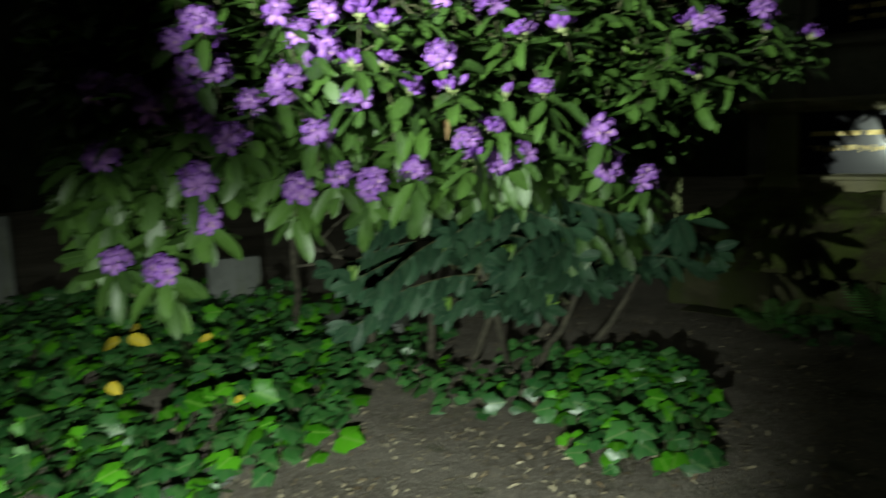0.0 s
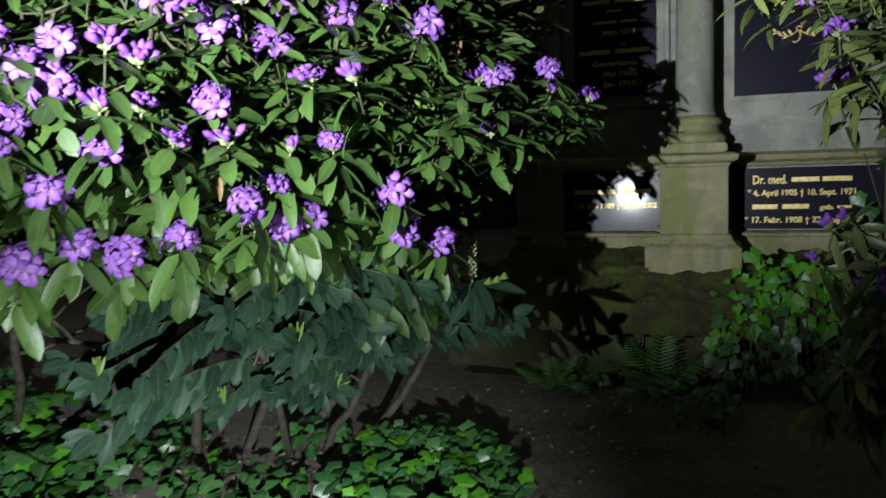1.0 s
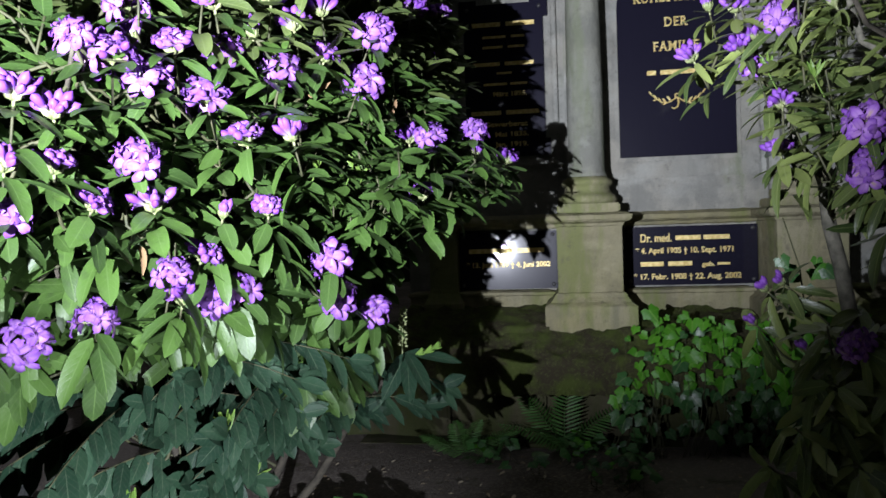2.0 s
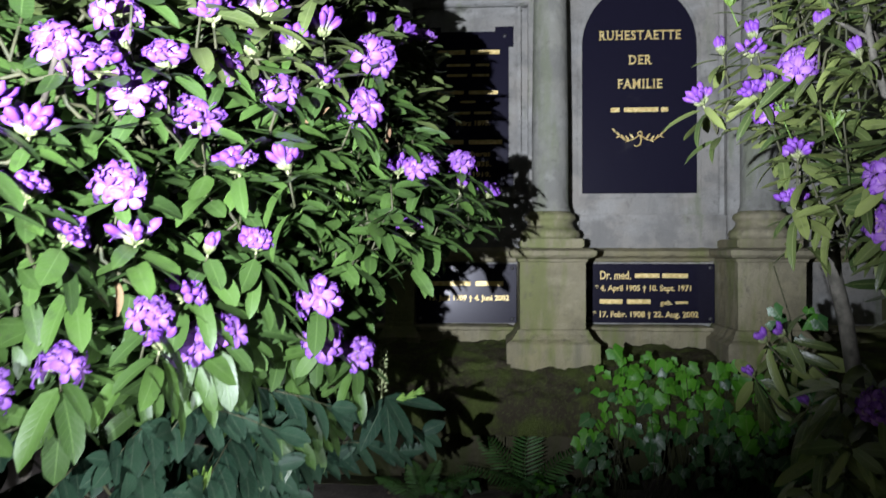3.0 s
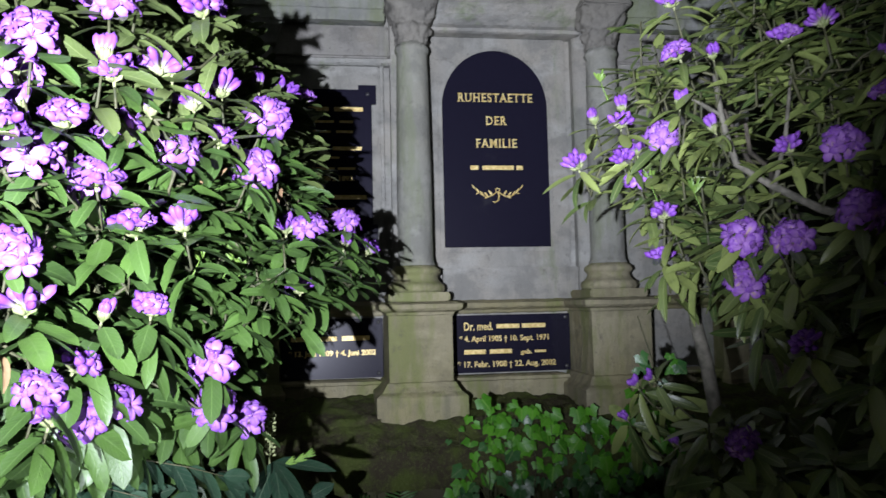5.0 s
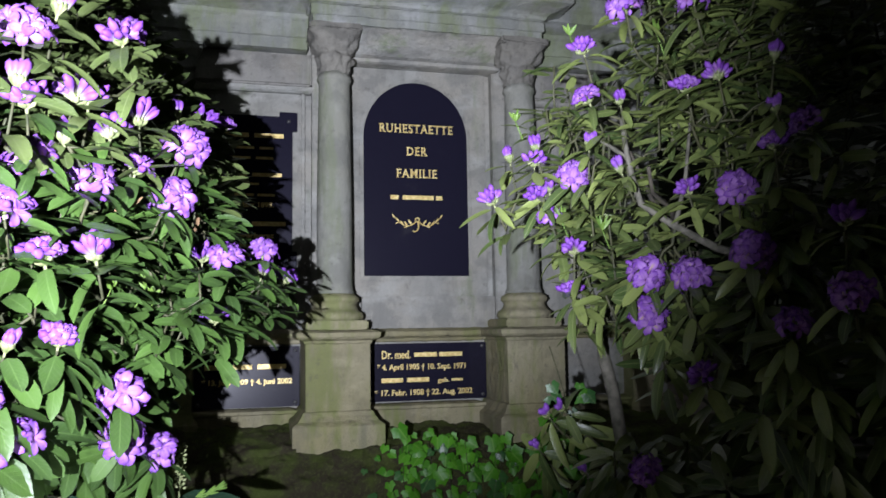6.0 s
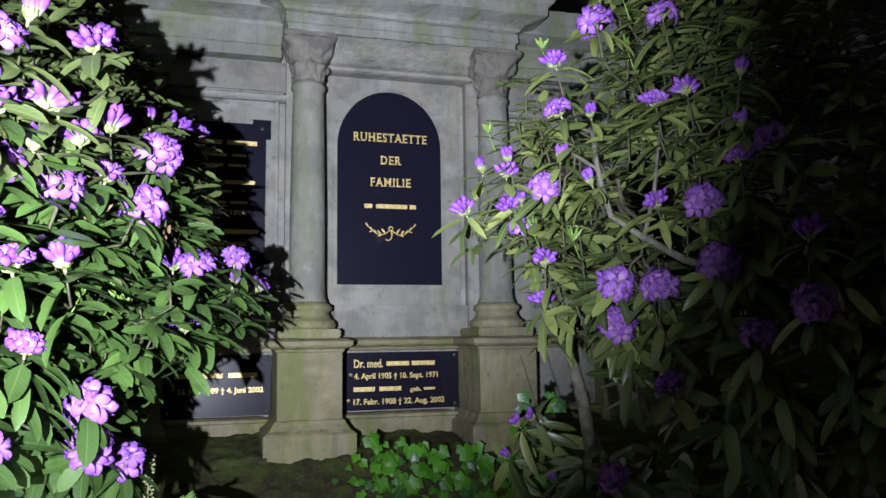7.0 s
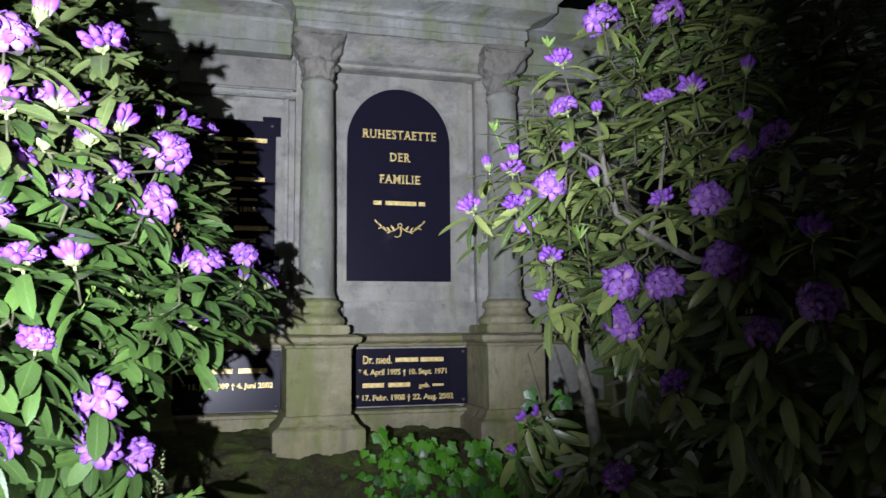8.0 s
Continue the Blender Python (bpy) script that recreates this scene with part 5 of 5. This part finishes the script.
def build_wall_ivy():
    """Ivy heaped against the foot of the monument, and a strand by the other bush."""
    rng = random.Random(77)
    ob = thing("ivy_patch", (0.25, -0.75, GROUND), "tall heap of large-leaved ivy against the monument", "ivy", "ground ivy")
    rest, vines = Soup(), Soup()
    n = 0
    for k in range(300):
        x = -0.14 + 1.2 * rng.random() ** 0.9
        t = rng.random()
        top = 0.96 + 0.05 * math.sin(7 * x) + 0.16 * noise.noise(Vector((x * 6, 0, 3))) - 0.5 * max(0, 0.02 - x)
        y = -0.53 - 0.16 * (1 - t) ** 0.8 - rng.uniform(0, 0.12)
        z = GROUND + (top - GROUND) * t ** 0.6 + rng.uniform(-0.05, 0.03)
        a = rng.uniform(-2.6, -0.5)
        m = facing((x, y, z), (math.cos(a), -0.35, math.sin(a) * 0.8), (rng.uniform(-0.9, 0.5), -1.0, rng.uniform(-0.2, 1.4)), rng.uniform(0.7, 1.5))
        i = rng.randrange(4)
        if n < 260 and t > 0.35:
            under(new("leaf", IVY_BRIGHT_LEAVES[i] if rng.random() < 0.85 else IVY_LEAVES[i]), ob, m)
            n += 1
        else:
            rest.add(IVY_SHAPES[i], m)
        if k % 4 == 0:
            tube(vines, bent((x + rng.uniform(-0.1, 0.1), y - 0.02, GROUND - 0.02), (x, y, z), (0.03, -0.03, 0), 3), 0.003, 0.0015, 4)
    tagged(part("foliage", rest.mesh("foliage", [IVY]), None, ob), kind="stuff")
    tagged(part("vines", vines.mesh("vines", [TWIG]), None, ob), kind="stuff")
    strand = thing("ivy_strand", (0.42, -2.1, GROUND), "strand of ivy climbing beside the crooked trunk", "ivy")
    vine = Soup()
    pts = bent((0.5, -2.2, GROUND - 0.02), (0.36, -1.98, 1.44), (0.05, 0.05, 0), 8, 0.02, rng)
    tube(vine, pts, 0.005, 0.002, 5)
    part("vine", vine.mesh("vine", [TWIG]), None, strand)
    for k in range(46):
        t = rng.uniform(0.35, 1.0)
        p = pts[int(t * 8)] + Vector((rng.uniform(-0.1, 0.1), rng.uniform(-0.08, 0.08), rng.uniform(-0.08, 0.06)))
        a = rng.uniform(-2.6, -0.4)
        under(new("leaf", (IVY_BRIGHT_LEAVES if rng.random() < 0.5 else IVY_LEAVES)[rng.randrange(4)]), strand, facing(p, (math.cos(a), -0.3, math.sin(a)), (-0.4, -0.9, rng.uniform(0.1, 0.9)), rng.uniform(0.7, 1.1)))


build_wall_ivy()


# ---- ferns ----
def frond_mesh(seed, length):
    """One fern frond along x, arching over, with toothed leaflets on both sides."""
    rng = random.Random(seed)
    soup = Soup()
    pts = [Vector((length * t * math.cos(0.5 * t), 0.02 * math.sin(4 * t), -length * 0.35 * t * t)) for t in [i / 10 for i in range(11)]]
    tube(soup, pts, 0.003, 0.001, 5)
    count = 19
    for k in range(count):
        t = 0.14 + 0.84 * k / count
        p = pts[int(t * 10)].lerp(pts[min(10, int(t * 10) + 1)], t * 10 % 1)
        reach = 0.21 * length * math.sin(math.pi * min(1, 0.16 + 0.84 * t)) ** 0.8 + 0.008
        for s in (-1, 1):
            soup.add(leaf_shape(reach * rng.uniform(0.85, 1.1), 0.007 + 0.05 * reach, 0.15, 0.35, 0.6, 5), facing(p, (0.35, s, -0.15 + rng.uniform(-0.1, 0.1)), (rng.uniform(-0.2, 0.2), 0, 1)))
    return soup.mesh("frond", [FERN])


FRONDS = [frond_mesh(k, 0.55) for k in range(3)]


def build_fern(at, fronds, seed):
    rng = random.Random(seed)
    ob = thing("fern", at, "green fern with arching toothed fronds", "fern", "ferns by the monument")
    for a, rise, size in fronds:
        way = (math.cos(radians(a)) * math.cos(radians(rise)), math.sin(radians(a)) * math.cos(radians(rise)), math.sin(radians(rise)))
        under(new("frond", FRONDS[rng.randrange(3)]), ob, facing(at, way, (-0.3, -0.8, 0.7) if rise > 60 else (0, -0.2, 1), size))


build_fern((-0.36, -0.72, GROUND), ((100, 80, 0.8), (200, 45, 0.75), (20, 50, 0.8), (-60, 40, 0.7), (-120, 50, 0.7), (150, 60, 0.8)), 1)
build_fern((-0.85, -0.85, GROUND), ((120, 55, 0.5), (170, 40, 0.55), (30, 40, 0.6), (-80, 30, 0.5), (75, 65, 0.45)), 2)


# ---- gravestones and kerbs behind the bush ----
def build_gravestone(x, y, turn, width, height, depth, head, label):
    ob = thing("gravestone", (x, y, GROUND), label, "gravestone", "plain gravestones")
    if head:
        pts = [(-width / 2, -0.05), (width / 2, -0.05)] + [(width / 2 * math.cos(math.pi * i / 12), height - 0.12 + 0.12 * math.sin(math.pi * i / 12)) for i in range(13)]
        bm = outline(pts, -depth / 2, depth / 2)
    else:
        bm = box(-width / 2, width / 2, -depth / 2, depth / 2, -0.05, height, 0.008)
    me = bpy.data.meshes.new("slab")
    bm.to_mesh(me)
    bm.free()
    me.materials.append(GRAVE)
    slab = new("slab", me)
    slab.parent = ob
    bm = box(-width / 2 - 0.06, width / 2 + 0.06, -depth / 2 - 0.06, depth / 2 + 0.06, -0.06, 0.07, 0.012)
    me = bpy.data.meshes.new("plinth")
    bm.to_mesh(me)
    bm.free()
    me.materials.append(GRAVE)
    foot = new("plinth", me)
    foot.parent = ob
    ob.rotation_euler = (0, 0, radians(turn))


build_gravestone(-5.12, -3.0, 60, 0.4, 0.66, 0.12, False, "upright pale grey granite gravestone in ivy")
build_gravestone(-3.9, -1.95, 62, 0.33, 0.34, 0.1, False, "small pale grey granite gravestone behind the bush")


def build_slab(name, x, y, turn, size, tilt, label, category):
    bm = box(-size[0] / 2, size[0] / 2, -size[1] / 2, size[1] / 2, 0, size[2], 0.012)
    me = bpy.data.meshes.new(name)
    bm.to_mesh(me)
    bm.free()
    me.materials.append(GRAVE)
    ob = new(name, me)
    ob.matrix_world = pose(x, y, ground_height(x, y) - 0.03, tilt, 0, turn)
    tagged(ob, label, category)


build_slab("grave_slab", -2.9, -1.75, 30, (0.5, 0.4, 0.1), 6, "flat grey stone slab sunk in the soil", "stone slab")
build_slab("kerb_stone", -1.86, -3.62, 95, (0.3, 0.1, 0.07), 0, "worn grey kerb stone at the path edge", "kerb stone")


# ---- litter on the soil ----
def build_litter():
    rng = random.Random(9)
    dry, bits = Soup(), Soup()
    small = [leaf_shape(0.04 * k, 0.016, 0.3, 0.5, rows=4) for k in (0.6, 0.8, 1.0, 1.3)]
    for k in range(3400):
        x, y = rng.uniform(-2.6, 0.4), rng.uniform(-4.2, -0.7 if k % 2 else -2.3)
        a = rng.uniform(0, 6.28)
        m = facing((x, y, ground_height(x, y) + rng.uniform(0.003, 0.015)), (math.cos(a), math.sin(a), rng.uniform(-0.1, 0.2)), (rng.uniform(-0.4, 0.4), rng.uniform(-0.4, 0.4), 1), rng.uniform(0.35, 0.9))
        dry.add(rng.choice(small), m)
    tagged(new("leaf_litter", dry.mesh("leaf_litter", [DRY])), "scattered dry brown and pale leaf litter", "leaf litter", kind="stuff")
    for x, y, s in ((-3.05, -3.2, 1.4), (-3.1, -3.13, 1.2), (-3.2, -3.02, 1.2), (-2.5, -3.55, 0.9), (-1.95, -3.35, 0.6), (-2.7, -2.95, 0.8)):
        ob = new("yellow_leaf", leaf_meshes("yellow_leaf", [leaf_shape(0.09, 0.05, 0.2, 0.4)], YELLOW)[0])
        a = rng.uniform(0, 6.28)
        ob.matrix_world = facing((x, y, ground_height(x, y) + 0.2), (math.cos(a), math.sin(a), -0.2), (0.5, -0.7, 0.8), s)
        tagged(ob, "yellowed fallen leaf caught on the ivy", "leaf", "yellow leaves")


build_litter()
